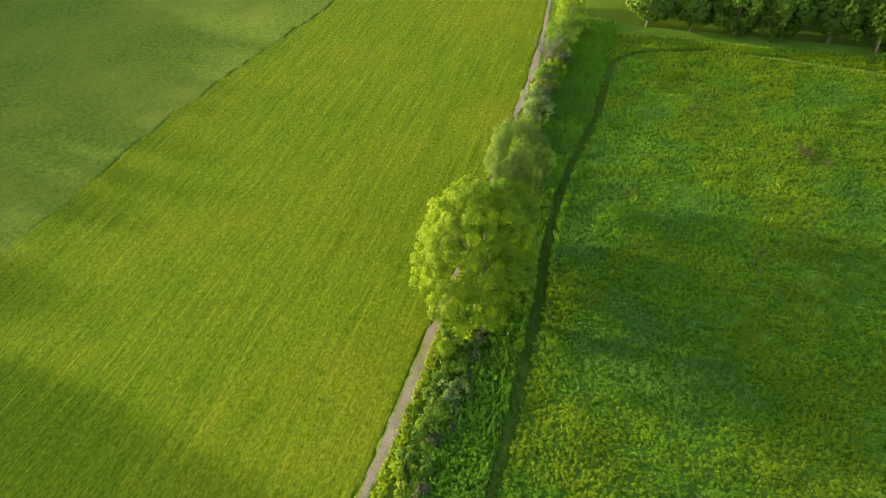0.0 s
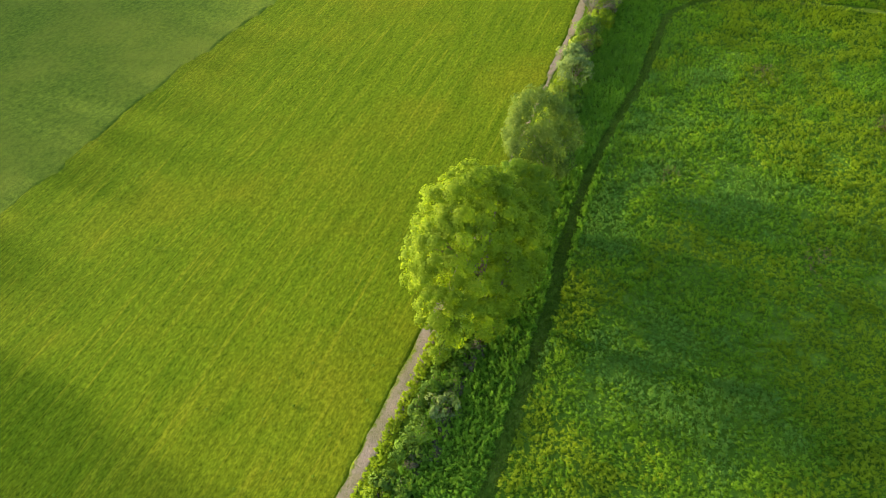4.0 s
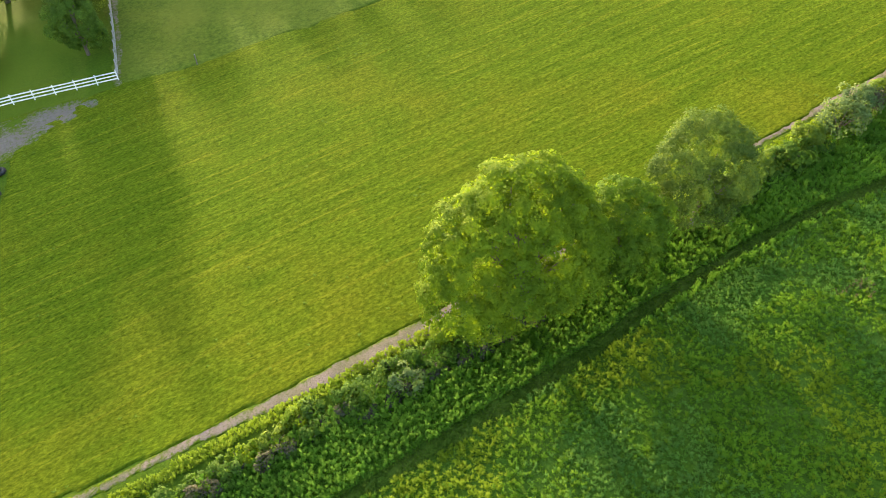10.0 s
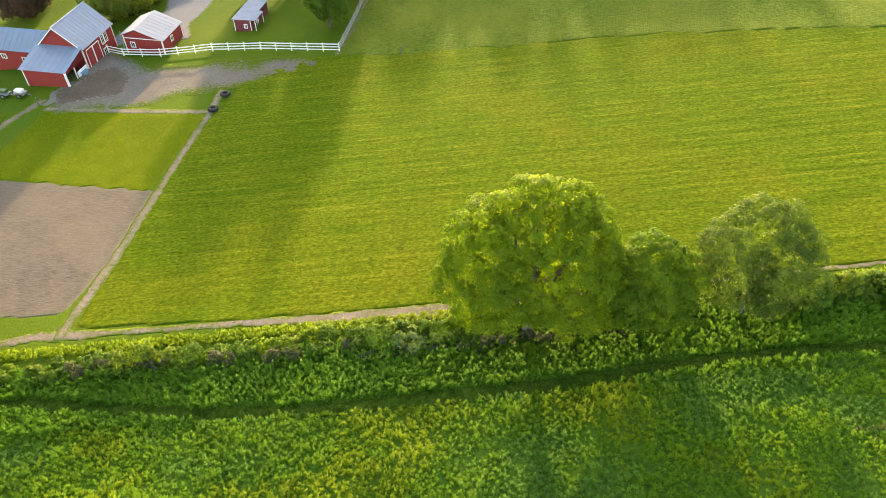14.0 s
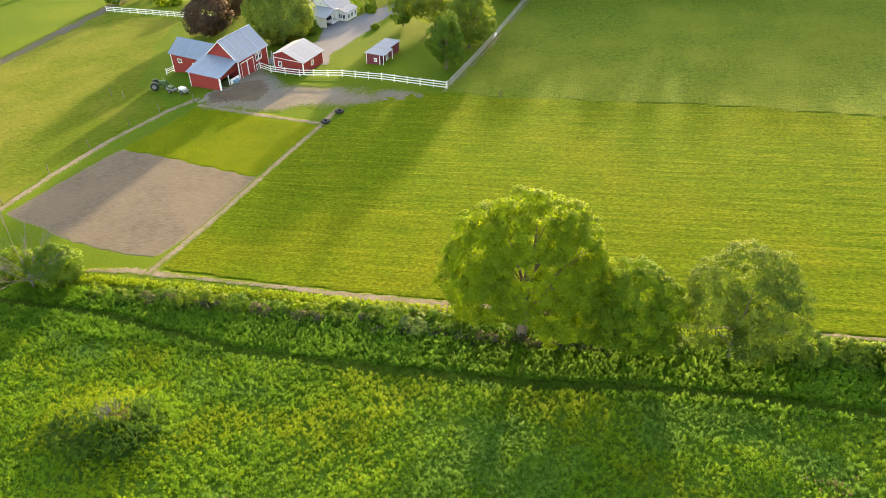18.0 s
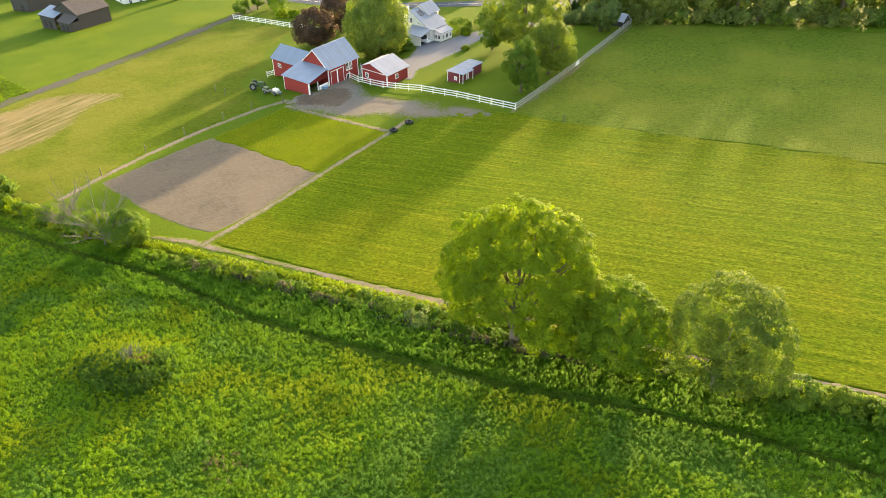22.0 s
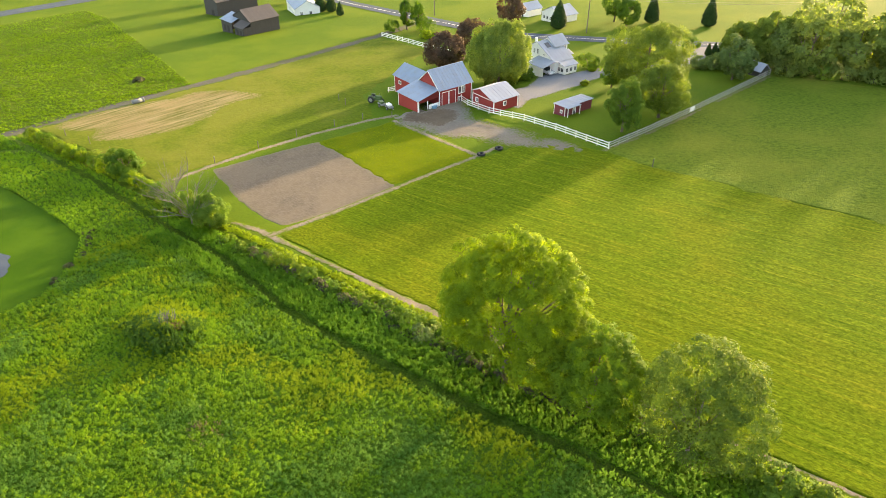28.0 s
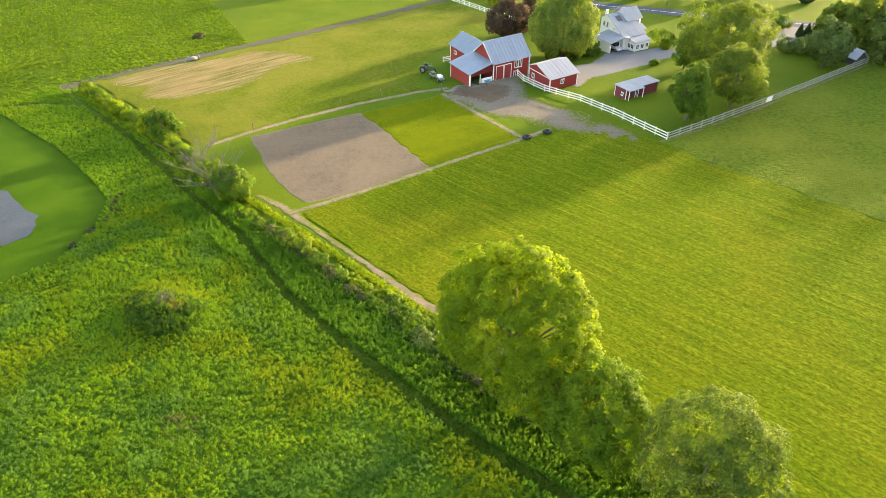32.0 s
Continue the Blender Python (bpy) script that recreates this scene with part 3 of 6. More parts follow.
# ---------------------------------------------------------------- plants
def leaf_mesh(name, centres, normals, size, material, droop=0.25, blade=False, soft=None, tone=None, stray=0.45, along=None, slim=1.0):
    """One kite-shaped, folded leaf per centre (blade: one pointed blade), turned roughly along its normal.
    soft: the way each leaf's bunch faces, which rounds the shading; tone: a shade for each leaf, from 0 to 1; along: the way blades point."""
    k = len(centres)
    nrm = normals / (np.linalg.norm(normals, axis=1)[:, None] + 1e-9) + rng.normal(0, stray, (k, 3))
    nrm /= np.linalg.norm(nrm, axis=1)[:, None]
    way_on = rng.normal(0, 1, (k, 3)) if along is None else along
    side = np.cross(nrm, way_on)
    side /= np.linalg.norm(side, axis=1)[:, None] + 1e-9
    tip = np.cross(side, nrm)
    if along is not None:
        tip = way_on
    s = (size * rng.uniform(0.65, 1.35, k))[:, None]
    w = s * slim
    if blade:
        verts = np.stack([centres - tip * s * 0.35 + side * w * 0.45, centres - tip * s * 0.5 - side * w * 0.42, centres + tip * s * 0.75], 1)
    else:
        bend = nrm * s * droop
        verts = np.stack([centres - side * w * 0.42 + bend * 0.1, centres + tip * s * 0.6 - bend * 0.5, centres + side * w * 0.42 + bend * 0.1, centres - tip * s * 0.55 - bend * 0.4], 1)
    n = verts.shape[1]
    me = mesh_of(name, verts.reshape(-1, 3), np.arange(k * n).reshape(-1, n), material)
    shade = rng.random(k) if tone is None else tone
    me.attributes.new("tone", 'FLOAT', 'POINT').data.foreach_set("value", np.repeat(shade, n).astype(np.float32))
    if soft is not None:
        f = soft / (np.linalg.norm(soft, axis=1)[:, None] + 1e-9) * 0.8 + nrm * 0.45
        f /= np.linalg.norm(f, axis=1)[:, None] + 1e-9
        me.normals_split_custom_set_from_vertices(np.repeat(f, n, 0))
    return me


def lobes(n, rx, ry, rz, base, seed, hollow=0.55, lumps=5, lumpy=0.28, taper=0.0, fill=1.5):
    """Centres and radii of leaf bunches that fill the outer part of a lumpy crown, whose foot is at height base."""
    g = np.random.default_rng(seed)
    u = g.normal(0, 1, (n, 3))
    u /= np.linalg.norm(u, axis=1)[:, None]
    bumps = g.normal(0, 1, (lumps, 3))
    bumps /= np.linalg.norm(bumps, axis=1)[:, None]
    swell = 1 - lumpy + lumpy * 1.25 * np.max(np.clip(u @ bumps.T, 0, 1) ** 3, axis=1)
    r = g.uniform(hollow, 1, n) ** 0.6 * swell
    c = u * r[:, None] * np.array([rx, ry, rz])
    h = (c[:, 2] + rz) / (2 * rz)
    c[:, :2] *= (1 - taper * h)[:, None]
    c[:, 2] += base + rz
    size = g.uniform(0.7, 1.35, n) * (rx * ry * rz) ** (1 / 3) * fill / n ** 0.42
    return c, size, u


def foliage(centres, radii, outs, per, seed, hang=0.0, tuft=1):
    """Leaf places and normals over the bunches; hang draws them out into drooping strands, tuft sets leaves in sprays."""
    g = np.random.default_rng(seed)
    per = per // tuft
    c, r, o = np.repeat(centres, per, 0), np.repeat(radii, per), np.repeat(outs, per, 0)
    d = g.normal(0, 1, c.shape) + o * 0.75 + np.array([0, 0, 0.35])
    d /= np.linalg.norm(d, axis=1)[:, None]
    d2 = d * np.array([1 - 0.35 * hang, 1 - 0.35 * hang, 1 + 0.9 * hang]) - np.array([0, 0, 0.5 * hang])
    c = c + d2 * (r * g.uniform(0.6, 1.1, len(r)))[:, None]
    n = d + np.array([0, 0, 0.5])
    face = d * 0.7 + o * 0.6 + np.array([0, 0, 0.25])
    tone = np.repeat(g.random(len(centres)), per) * 0.7 + g.random(len(r)) * 0.3
    if tuft > 1:
        c, n, face, tone = (np.repeat(q, tuft, 0) for q in (c, n, face, tone))
        e = g.normal(0, 1, c.shape) + 0.5 * n
        e /= np.linalg.norm(e, axis=1)[:, None]
        c, n = c + e * g.uniform(0.10, 0.26, (len(c), 1)), n * 0.7 + e * 0.6
    return c, n, face, tone


def crown(masses, spacing, leaf_gap, seed, under=0.35, inner=0.5):
    """Leaf places over a crown that is built up from rounded masses (x, y, z, rx, ry, rz): bunches sit on each mass where no other covers it, and leaves in sprays on each bunch."""
    g = np.random.default_rng(seed)
    cs, os, rs = [], [], []
    for m, (x, y, z, rx, ry, rz) in enumerate(masses):
        radii = np.array([rx, ry, rz])
        area = 4 * math.pi * ((rx * ry) ** 1.6 / 3 + (rx * rz) ** 1.6 / 3 + (ry * rz) ** 1.6 / 3) ** (1 / 1.6)
        for depth, gap in ((1.0, spacing), (0.68, spacing / inner ** 0.5)):
            n = max(6, int(area * depth ** 2 / gap ** 2))
            q = np.arange(n) + 0.5
            phi, lat = q * 2.399963, 1 - 2 * q / n
            u = np.stack([np.cos(phi) * np.sqrt(1 - lat ** 2), np.sin(phi) * np.sqrt(1 - lat ** 2), lat], 1) + g.normal(0, 0.10, (n, 3))
            u /= np.linalg.norm(u, axis=1)[:, None]
            c = np.array([x, y, z]) + u * radii * (depth * g.uniform(0.78, 1.12, n))[:, None]
            keep = ((u[:, 2] > -0.4) | (g.random(n) < under)) & (g.random(n) < 0.86)
            for k, other in enumerate(masses):
                if k != m:
                    keep &= np.sum(((c - np.array(other[:3])) / np.array(other[3:])) ** 2, 1) > 0.62
            out = u / radii
            out /= np.linalg.norm(out, axis=1)[:, None]
            cs.append(c[keep]), os.append(out[keep]), rs.append(spacing * g.uniform(0.42, 1.05, keep.sum()))
    c, o, r = np.concatenate(cs), np.concatenate(os), np.concatenate(rs)
    many = np.maximum(10, (r ** 2 * 5.2 / leaf_gap ** 2)).astype(int)
    shade = g.random(len(c))
    c, o, r, shade = np.repeat(c, many, 0), np.repeat(o, many, 0), np.repeat(r, many), np.repeat(shade, many)
    d = g.normal(0, 1, c.shape) + o * 0.9 + np.array([0, 0, 0.45])
    d /= np.linalg.norm(d, axis=1)[:, None]
    return c + d * (r * g.uniform(0.55, 1.12, len(r)))[:, None] * np.array([1, 1, 0.85]), d + np.array([0, 0, 0.25]), d * 0.75 + o * 0.5 + np.array([0, 0, 0.15]), 0.6 * shade + 0.4 * g.random(len(shade))


def limbs(height, spread, trunk_r, seed, count=7, fork=0.28, lean=(0, 0)):
    """Trunk with tapered limbs and boughs, the limbs each as a bmesh of its own."""
    g = random.Random(seed)
    p = [(0, 0, -0.3), (0.02 * height * g.uniform(-1, 1) + lean[0] * 0.3, 0.02 * height * g.uniform(-1, 1) + lean[1] * 0.3, height * fork), (lean[0] * 0.7, lean[1] * 0.7, height * 0.55), (lean[0], lean[1], height * 0.86)]
    trunk = bm_tube(p, [trunk_r * 1.35, trunk_r, trunk_r * 0.6, trunk_r * 0.12], 9)
    boughs = []
    for k in range(count):
        a = 2 * math.pi * (k + g.uniform(-0.3, 0.3)) / count
        s = g.uniform(0.55, 0.95) * spread
        z0 = height * g.uniform(fork * 0.8, 0.5)
        f = (z0 / height - fork * 0.8)
        start = Vector((lean[0] * f, lean[1] * f, z0))
        end = Vector((math.cos(a) * s, math.sin(a) * s, z0 + height * g.uniform(0.18, 0.42)))
        mid = start.lerp(end, 0.5) + Vector((0, 0, height * g.uniform(-0.02, 0.08)))
        bough = bm_tube([start, mid, end], [trunk_r * 0.45, trunk_r * 0.28, trunk_r * 0.06], 6)
        boughs.append(bough)
        for q in range(2):
            b = a + g.uniform(-0.9, 0.9)
            e2 = mid + Vector((math.cos(b) * s * 0.45, math.sin(b) * s * 0.45, height * g.uniform(0.08, 0.25)))
            bm_tube([mid, mid.lerp(e2, 0.5) + Vector((0, 0, 0.2)), e2], [trunk_r * 0.24, trunk_r * 0.15, trunk_r * 0.04], 5, bough)
    return trunk, boughs


def tree(name, x, y, height, rx, ry, foot, bunches, per, leaf, material, label, group="", seed=1, trunk_r=None, bark=None, category="tree", turn=0.0, extra=(), lumpy=0.28, hollow=0.55, taper=0.0, lumps=5, limb_count=7, lean=(0, 0), fill=1.5, hang=0.0, tuft=1, masses=None, spacing=0.9, leaf_gap=0.2, under=0.35, inner=0.5):
    """A tree with trunk, limbs and a crown of separate leaves; extra: further crown masses (dx, dy, z, rx, ry, rz, bunches)."""
    t = thing(name, x, y, label, category, group, turn)
    tr, bo = limbs(height, min(rx, ry) * 0.8, trunk_r or height * 0.022, seed, limb_count, max(0.12, foot / height), lean)
    part("trunk", tr, bark or M_BARK, t, smooth=True)
    for limb in bo:
        part("limb", limb, bark or M_BARK, t, smooth=True)
    if masses:
        places, normals, face, tone = crown(masses, spacing, leaf_gap, seed, under, inner)
        keep = places[:, 2] > 0.3
        part("crown", leaf_mesh("crown", places[keep], normals[keep], leaf, material, soft=face[keep], tone=tone[keep], stray=0.32), material, t)
        return t
    rz = (height - foot) / 2
    c, r, o = lobes(bunches, rx, ry, rz, foot, seed, hollow, lumps, lumpy, taper, fill)
    c[:, 0] += lean[0] * 0.6
    c[:, 1] += lean[1] * 0.6
    sets = [(c, r, o)]
    for k, (dx, dy, z, ax, ay, az, m) in enumerate(extra):
        c2, r2, o2 = lobes(m, ax, ay, az, z - az, seed * 31 + k, 0.5, 4, lumpy, 0.0, fill)
        sets.append((c2 + np.array([dx, dy, 0]), r2, o2))
    c, r, o = (np.concatenate([s[q] for s in sets]) for q in range(3))
    places, normals, face, tone = foliage(c, r, o, per, seed + 1, hang, tuft)
    keep = places[:, 2] > 0.15
    part("crown", leaf_mesh("crown", places[keep], normals[keep], leaf, material, soft=face[keep], tone=tone[keep]), material, t)
    return t


def shrub(name, x, y, height, rx, ry, material, label, seed, bunches=34, per=60, leaf=0.2, group="", lumpy=0.4):
    t = thing(name, x, y, label, "shrub", group)
    stems = bmesh.new()
    g = random.Random(seed)
    for k in range(6):
        a = g.uniform(0, 6.28)
        e = Vector((math.cos(a) * rx * 0.55, math.sin(a) * ry * 0.55, height * g.uniform(0.5, 0.8)))
        bm_tube([(0.1 * math.cos(a), 0.1 * math.sin(a), -0.2), e * 0.5 + Vector((0, 0, 0.1)), e], [0.06, 0.04, 0.012], 5, stems)
    part("stems", stems, M_BARK, t, smooth=True)
    c, r, o = lobes(bunches, rx, ry, height * 0.52, -height * 0.04, seed, 0.45, 5, lumpy)
    places, normals, face, tone = foliage(c, r, o, per, seed + 1)
    places[:, 2] = np.maximum(places[:, 2], 0.05 + 0.02 * rng.random(len(places)))
    part("foliage", leaf_mesh("foliage", places, normals, leaf, material, soft=face, tone=tone), material, t)
    return t


# the three trees that stand in the hedge
tree("big_maple", -4.4, -2.1, 13.0, 7.0, 6.0, 2.0, 0, 0, 0.175, L_OAK, "large full green maple glowing in evening sun", seed=5, trunk_r=0.42, limb_count=12, spacing=0.95, leaf_gap=0.14, under=0.2, inner=0.5, masses=[
    (0.5, 1.2, 9.9, 4.0, 3.8, 4.4), (-2.9, 0.9, 8.5, 3.5, 3.7, 4.2), (3.2, 1.0, 8.4, 3.1, 3.6, 4.2), (1.0, -1.3, 8.0, 3.7, 3.0, 3.6), (-5.0, 0.6, 5.8, 2.3, 2.7, 2.5), (5.2, 0.8, 6.0, 2.4, 2.8, 3.2), (-2.2, -1.9, 7.0, 2.6, 2.3, 2.7), (-0.2, 3.5, 6.6, 4.2, 2.5, 3.6), (3.2, -1.7, 5.1, 2.1, 1.9, 2.3), (-3.6, -1.2, 4.8, 1.7, 1.6, 1.5), (-0.2, -2.2, 7.0, 2.4, 1.8, 2.6), (5.9, -0.4, 3.5, 1.6, 1.7, 1.7)])
tree("hedge_maple", 4.7, -2.4, 8.6, 3.3, 3.4, 0.8, 0, 0, 0.165, L_FIELD, "smaller dark green maple close beside the large one", seed=9, trunk_r=0.2, spacing=0.85, leaf_gap=0.14, under=0.4, inner=0.45, masses=[
    (0.0, 0.2, 6.6, 2.3, 2.6, 2.6), (1.9, 0.1, 5.5, 1.9, 2.2, 2.5), (-1.4, -0.2, 5.2, 2.0, 2.3, 2.6), (0.7, -1.3, 4.8, 2.0, 1.7, 2.3), (0.4, 1.8, 4.8, 2.3, 1.8, 2.3), (-0.8, -0.6, 2.6, 1.7, 1.5, 1.3), (2.4, -0.4, 3.2, 1.3, 1.5, 1.6)])
tree("hedge_locust", 13.2, -2.5, 9.8, 4.0, 3.8, 2.0, 0, 0, 0.15, L_LOCUST, "thin-leaved grey-green tree with a pale forked trunk", seed=14, trunk_r=0.15, bark=M_DEAD, spacing=0.86, leaf_gap=0.165, under=0.5, inner=0.25, limb_count=10, masses=[
    (-0.6, 1.1, 8.5, 2.2, 2.4, 2.2), (1.6, 1.3, 8.0, 1.9, 2.2, 2.0), (-2.3, 0.8, 6.6, 1.9, 2.4, 2.5), (2.9, 0.9, 6.2, 1.9, 2.4, 2.4), (0.5, -0.8, 6.8, 2.2, 1.9, 2.3), (-1.6, -0.6, 4.3, 1.7, 1.7, 1.6), (2.9, 0.2, 4.2, 1.7, 1.9, 1.5), (0.4, 2.6, 5.8, 2.4, 1.7, 2.5), (-3.2, 0.6, 4.0, 1.4, 1.6, 1.5), (0.8, -1.0, 3.4, 1.9, 1.4, 1.4)])

# the hedge, shrub by shrub
g = random.Random(3)
x = -49.5
k = 0
while x < 30:
    k += 1
    big = g.random()
    r = g.uniform(1.0, 1.7)
    near = min(abs(x + 3.7), abs(x - 5.1), abs(x - 12.7))
    m = g.choice([L_LIME, L_OLIVE, L_OAK, L_DARK, L_OLIVE]) if near > 3 else L_DARK
    low = 0.62 if x < -41 else (0.75 if -32.5 < x < -20 else 1.0)
    if -40.5 < x < -33:
        m = L_LIME
    elif low < 1 and g.random() < 0.3:
        x += r * g.uniform(0.7, 1.1)
        continue
    shrub("hedge_shrub", x, -0.9 + g.uniform(-0.5, 0.5) - (0.5 if x < -30 else 0), (g.uniform(1.0, 1.7) if near > 3.5 else g.uniform(0.6, 0.9)) * low * g.uniform(0.8, 1.2) + (0.5 if -40 < x < -33 else 0), r, g.uniform(0.9, 1.3), m,
          {"lime_leaves": "low yellow-green bramble in the field hedge", "olive_leaves": "low grey-green shrub in the field hedge", "oak_leaves": "low leafy green shrub in the field hedge", "dark_leaves": "dark green shrub in the field hedge"}[m.name], 100 + k, 22, 46, 0.17, "hedge shrubs")
    if g.random() < 0.75 and near > 2.5:
        shrub("hedge_shrub", x + g.uniform(-0.6, 0.6), -2.4 + g.uniform(-0.3, 0.3), g.uniform(0.8, 1.3), r * 0.8, 0.9, L_DARK, "dark green shrub in the field hedge", 400 + k, 18, 40, 0.17, "hedge shrubs")
    x += r * g.uniform(1.1, 1.6)
shrub("hedge_shrub", -14.2, -2.4, 1.5, 1.7, 1.3, L_SILVER, "grey-leaved bramble thicket in the field hedge", 731, 30, 50, 0.16, "hedge shrubs")
for k, (x, y, h, r, m, lab) in enumerate([
        (19.5, -1.4, 2.4, 2.0, L_OLIVE, "grey-green shrub in the field hedge"), (22.8, -0.8, 2.0, 1.7, L_LIME, "yellow-green shrub in the field hedge"),
        (26.0, -1.4, 2.2, 2.0, L_DARK, "dark green shrub in the field hedge"), (29.0, -0.6, 2.4, 1.8, L_LIME, "yellow-green shrub in the field hedge"),
        (33.2, -0.6, 3.4, 2.9, L_SILVER, "rounded silvery green shrub in the field hedge"), (36.4, 0.0, 3.2, 2.4, L_SILVER, "rounded silvery green shrub in the field hedge"),
        (40.0, -0.4, 2.4, 2.0, L_LIME, "yellow-green shrub in the field hedge"), (43.5, 0.0, 2.9, 2.2, L_OLIVE, "grey-green shrub in the field hedge"),
        (46.5, -1.2, 2.6, 2.0, L_OAK, "low leafy green shrub in the field hedge"), (50.0, -0.2, 3.8, 2.6, L_OLIVE, "grey-green shrub in the field hedge"),
        (54.5, -0.6, 4.6, 3.0, L_OLIVE, "grey-green shrub in the field hedge"), (59.5, -0.8, 5.2, 3.2, L_OLIVE, "grey-green shrub in the field hedge"),
        (64.5, -0.4, 5.0, 3.2, L_OAK, "leafy green shrub in the field hedge"), (70, 0.2, 5.0, 3.2, L_OLIVE, "grey-green shrub in the field hedge")]):
    shrub("hedge_shrub", x, y, h, r, r * 0.85, m, lab, 800 + k, 46, 60, 0.2, "hedge shrubs")
g = random.Random(4)
x = -64.0
k = 0
while x > -121:
    k += 1
    r = g.uniform(1.2, 2.0)
    m = g.choice([L_LIME, L_OAK, L_DARK, L_LIME])
    shrub("hedge_shrub", x, float(np.interp(x, [-121, -100, -85, -74, -64], [1.6, 1.2, 1.8, 1.4, -0.4])) + g.uniform(-0.5, 0.5), g.uniform(1.6, 2.7), r, 1.4, m,
          {"lime_leaves": "yellow-green bramble in the field hedge", "oak_leaves": "leafy green shrub in the field hedge", "dark_leaves": "dark green shrub in the field hedge"}[m.name], 900 + k, 24, 46, 0.2, "hedge shrubs")
    x -= r * g.uniform(0.9, 1.3)
tree("sumac_tree", -83.5, 2.2, 4.6, 3.0, 2.6, 0.6, 46, 90, 0.28, L_DARK, "low spreading dark green tree in the hedge", seed=51, trunk_r=0.12)
tree("thorn_tree", -54.8, -0.7, 5.4, 2.9, 2.7, 0.3, 90, 130, 0.18, L_OLIVE, "dense grey-green thorn tree at the field corner", seed=52, trunk_r=0.14)
shrub("thorn_shrub", -58.6, 0.0, 4.0, 2.8, 2.2, L_LIME, "yellow-green thicket under a dead tree", 953, 40, 60, 0.22)
shrub("thorn_shrub", -62.4, -0.4, 3.4, 2.6, 2.0, L_OLIVE, "grey-green thicket beside a dead tree", 954, 40, 60, 0.22)


def bare_tree(name, x, y, height, spread, seed, label):
    """A dead tree: pale trunk, boughs and two ranks of bare twigs."""
    t = thing(name, x, y, label, "dead tree")
    gg = random.Random(seed)
    part("trunk", bm_tube([(0, 0, -0.2), (0.1, 0.05, height * 0.3), (0.3, -0.1, height * 0.7)], [0.16, 0.11, 0.035], 8), M_DEAD, t, smooth=True)
    for k in range(17):
        a = 2 * math.pi * k / 17 + gg.uniform(-0.3, 0.3)
        z0 = height * gg.uniform(0.12, 0.45)
        s = spread * gg.uniform(0.6, 1.0)
        p0 = Vector((0.05, 0, z0))
        p2 = Vector((math.cos(a) * s, math.sin(a) * s, z0 + height * gg.uniform(0.2, 0.75)))
        p1 = p0.lerp(p2, 0.5) + Vector((gg.uniform(-0.3, 0.3), gg.uniform(-0.3, 0.3), 0.35))
        bm = bm_tube([p0, p1, p2], [0.045, 0.026, 0.009], 6)
        for q in range(11):
            f = gg.uniform(0.25, 0.98)
            o = p0.lerp(p1, f * 2) if f < 0.5 else p1.lerp(p2, f * 2 - 1)
            d = (p2 - p0).normalized() + Vector((gg.uniform(-0.9, 0.9), gg.uniform(-0.9, 0.9), gg.uniform(-0.1, 0.9)))
            e = o + d * gg.uniform(0.6, 1.5)
            bm_tube([o, o.lerp(e, 0.5) + Vector((0, 0, 0.08)), e], [0.020, 0.014, 0.005], 4, bm)
        part("bough", bm, M_DEAD, t)
    return t


bare_tree("dead_tree", -57.4, -1.9, 7.0, 5.2, 11, "bare dead tree with pale grey spreading boughs")
bare_tree("dead_tree", -66.0, 0.6, 5.2, 3.0, 13, "bare dead tree with pale grey spreading boughs")
bare_tree("dead_tree", 47.5, 0.6, 4.6, 2.6, 17, "bare grey brush standing up in the hedge")

g = random.Random(31)
for k in range(15):
    x = -17.5 + k * 1.45 + g.uniform(-0.4, 0.4)
    shrub("dry_brush", x, -2.9 + g.uniform(-0.3, 0.3), g.uniform(0.7, 1.1), 0.9, 0.6, L_BROWN, "dry brown brush along the foot of the hedge", 1600 + k, 14, 34, 0.15, "dry brush")
for k in range(14):
    x = -45.0 + k * 1.95 + g.uniform(-0.6, 0.6)
    shrub("dry_brush", x, -2.3 + g.uniform(-0.4, 0.4), g.uniform(0.9, 1.4), 1.0, 0.6, L_BROWN if k % 3 else L_OLIVE, "dry brown brush along the foot of the hedge", 1630 + k, 14, 40, 0.14, "dry brush")
for k, x in enumerate((38.5, 41.8, 47.0, 49.0, 52.0)):
    shrub("dry_brush", x, -0.6 + g.uniform(-0.8, 0.8), 2.4, 1.4, 1.2, L_BROWN, "dry brown brush standing in the hedge", 1650 + k, 20, 40, 0.17, "dry brush")

# woods at the meadow's far edge
WOOD = [(66, -13, 9, L_OLIVE), (65.5, -20, 8, L_DARK), (66, -27, 10, L_DARK), (65, -34, 11, L_DARK), (66, -41, 10, L_DARK), (64.5, -48, 11, L_DARK), (63, -56, 10, L_DARK), (75, -9, 10, L_DARK), (74, -17, 13, L_DARK), (75, -25, 13, L_DARK), (74, -34, 14, L_DARK), (75, -43, 13, L_DARK), (73, -52, 14, L_DARK), (70, -62, 13, L_DARK), (82, -12, 13, L_DARK), (84, -30, 15, L_DARK), (84, -47, 15, L_DARK)]
for k, (x, y, h, m) in enumerate(WOOD):
    tree("woodland_tree", x, y, h, h * 0.40, h * 0.42, 0.5, 90, 52, 0.46, m, "dense leafy tree at the edge of the dark wood", "woodland trees", seed=200 + k, lumpy=0.35, limb_count=5)

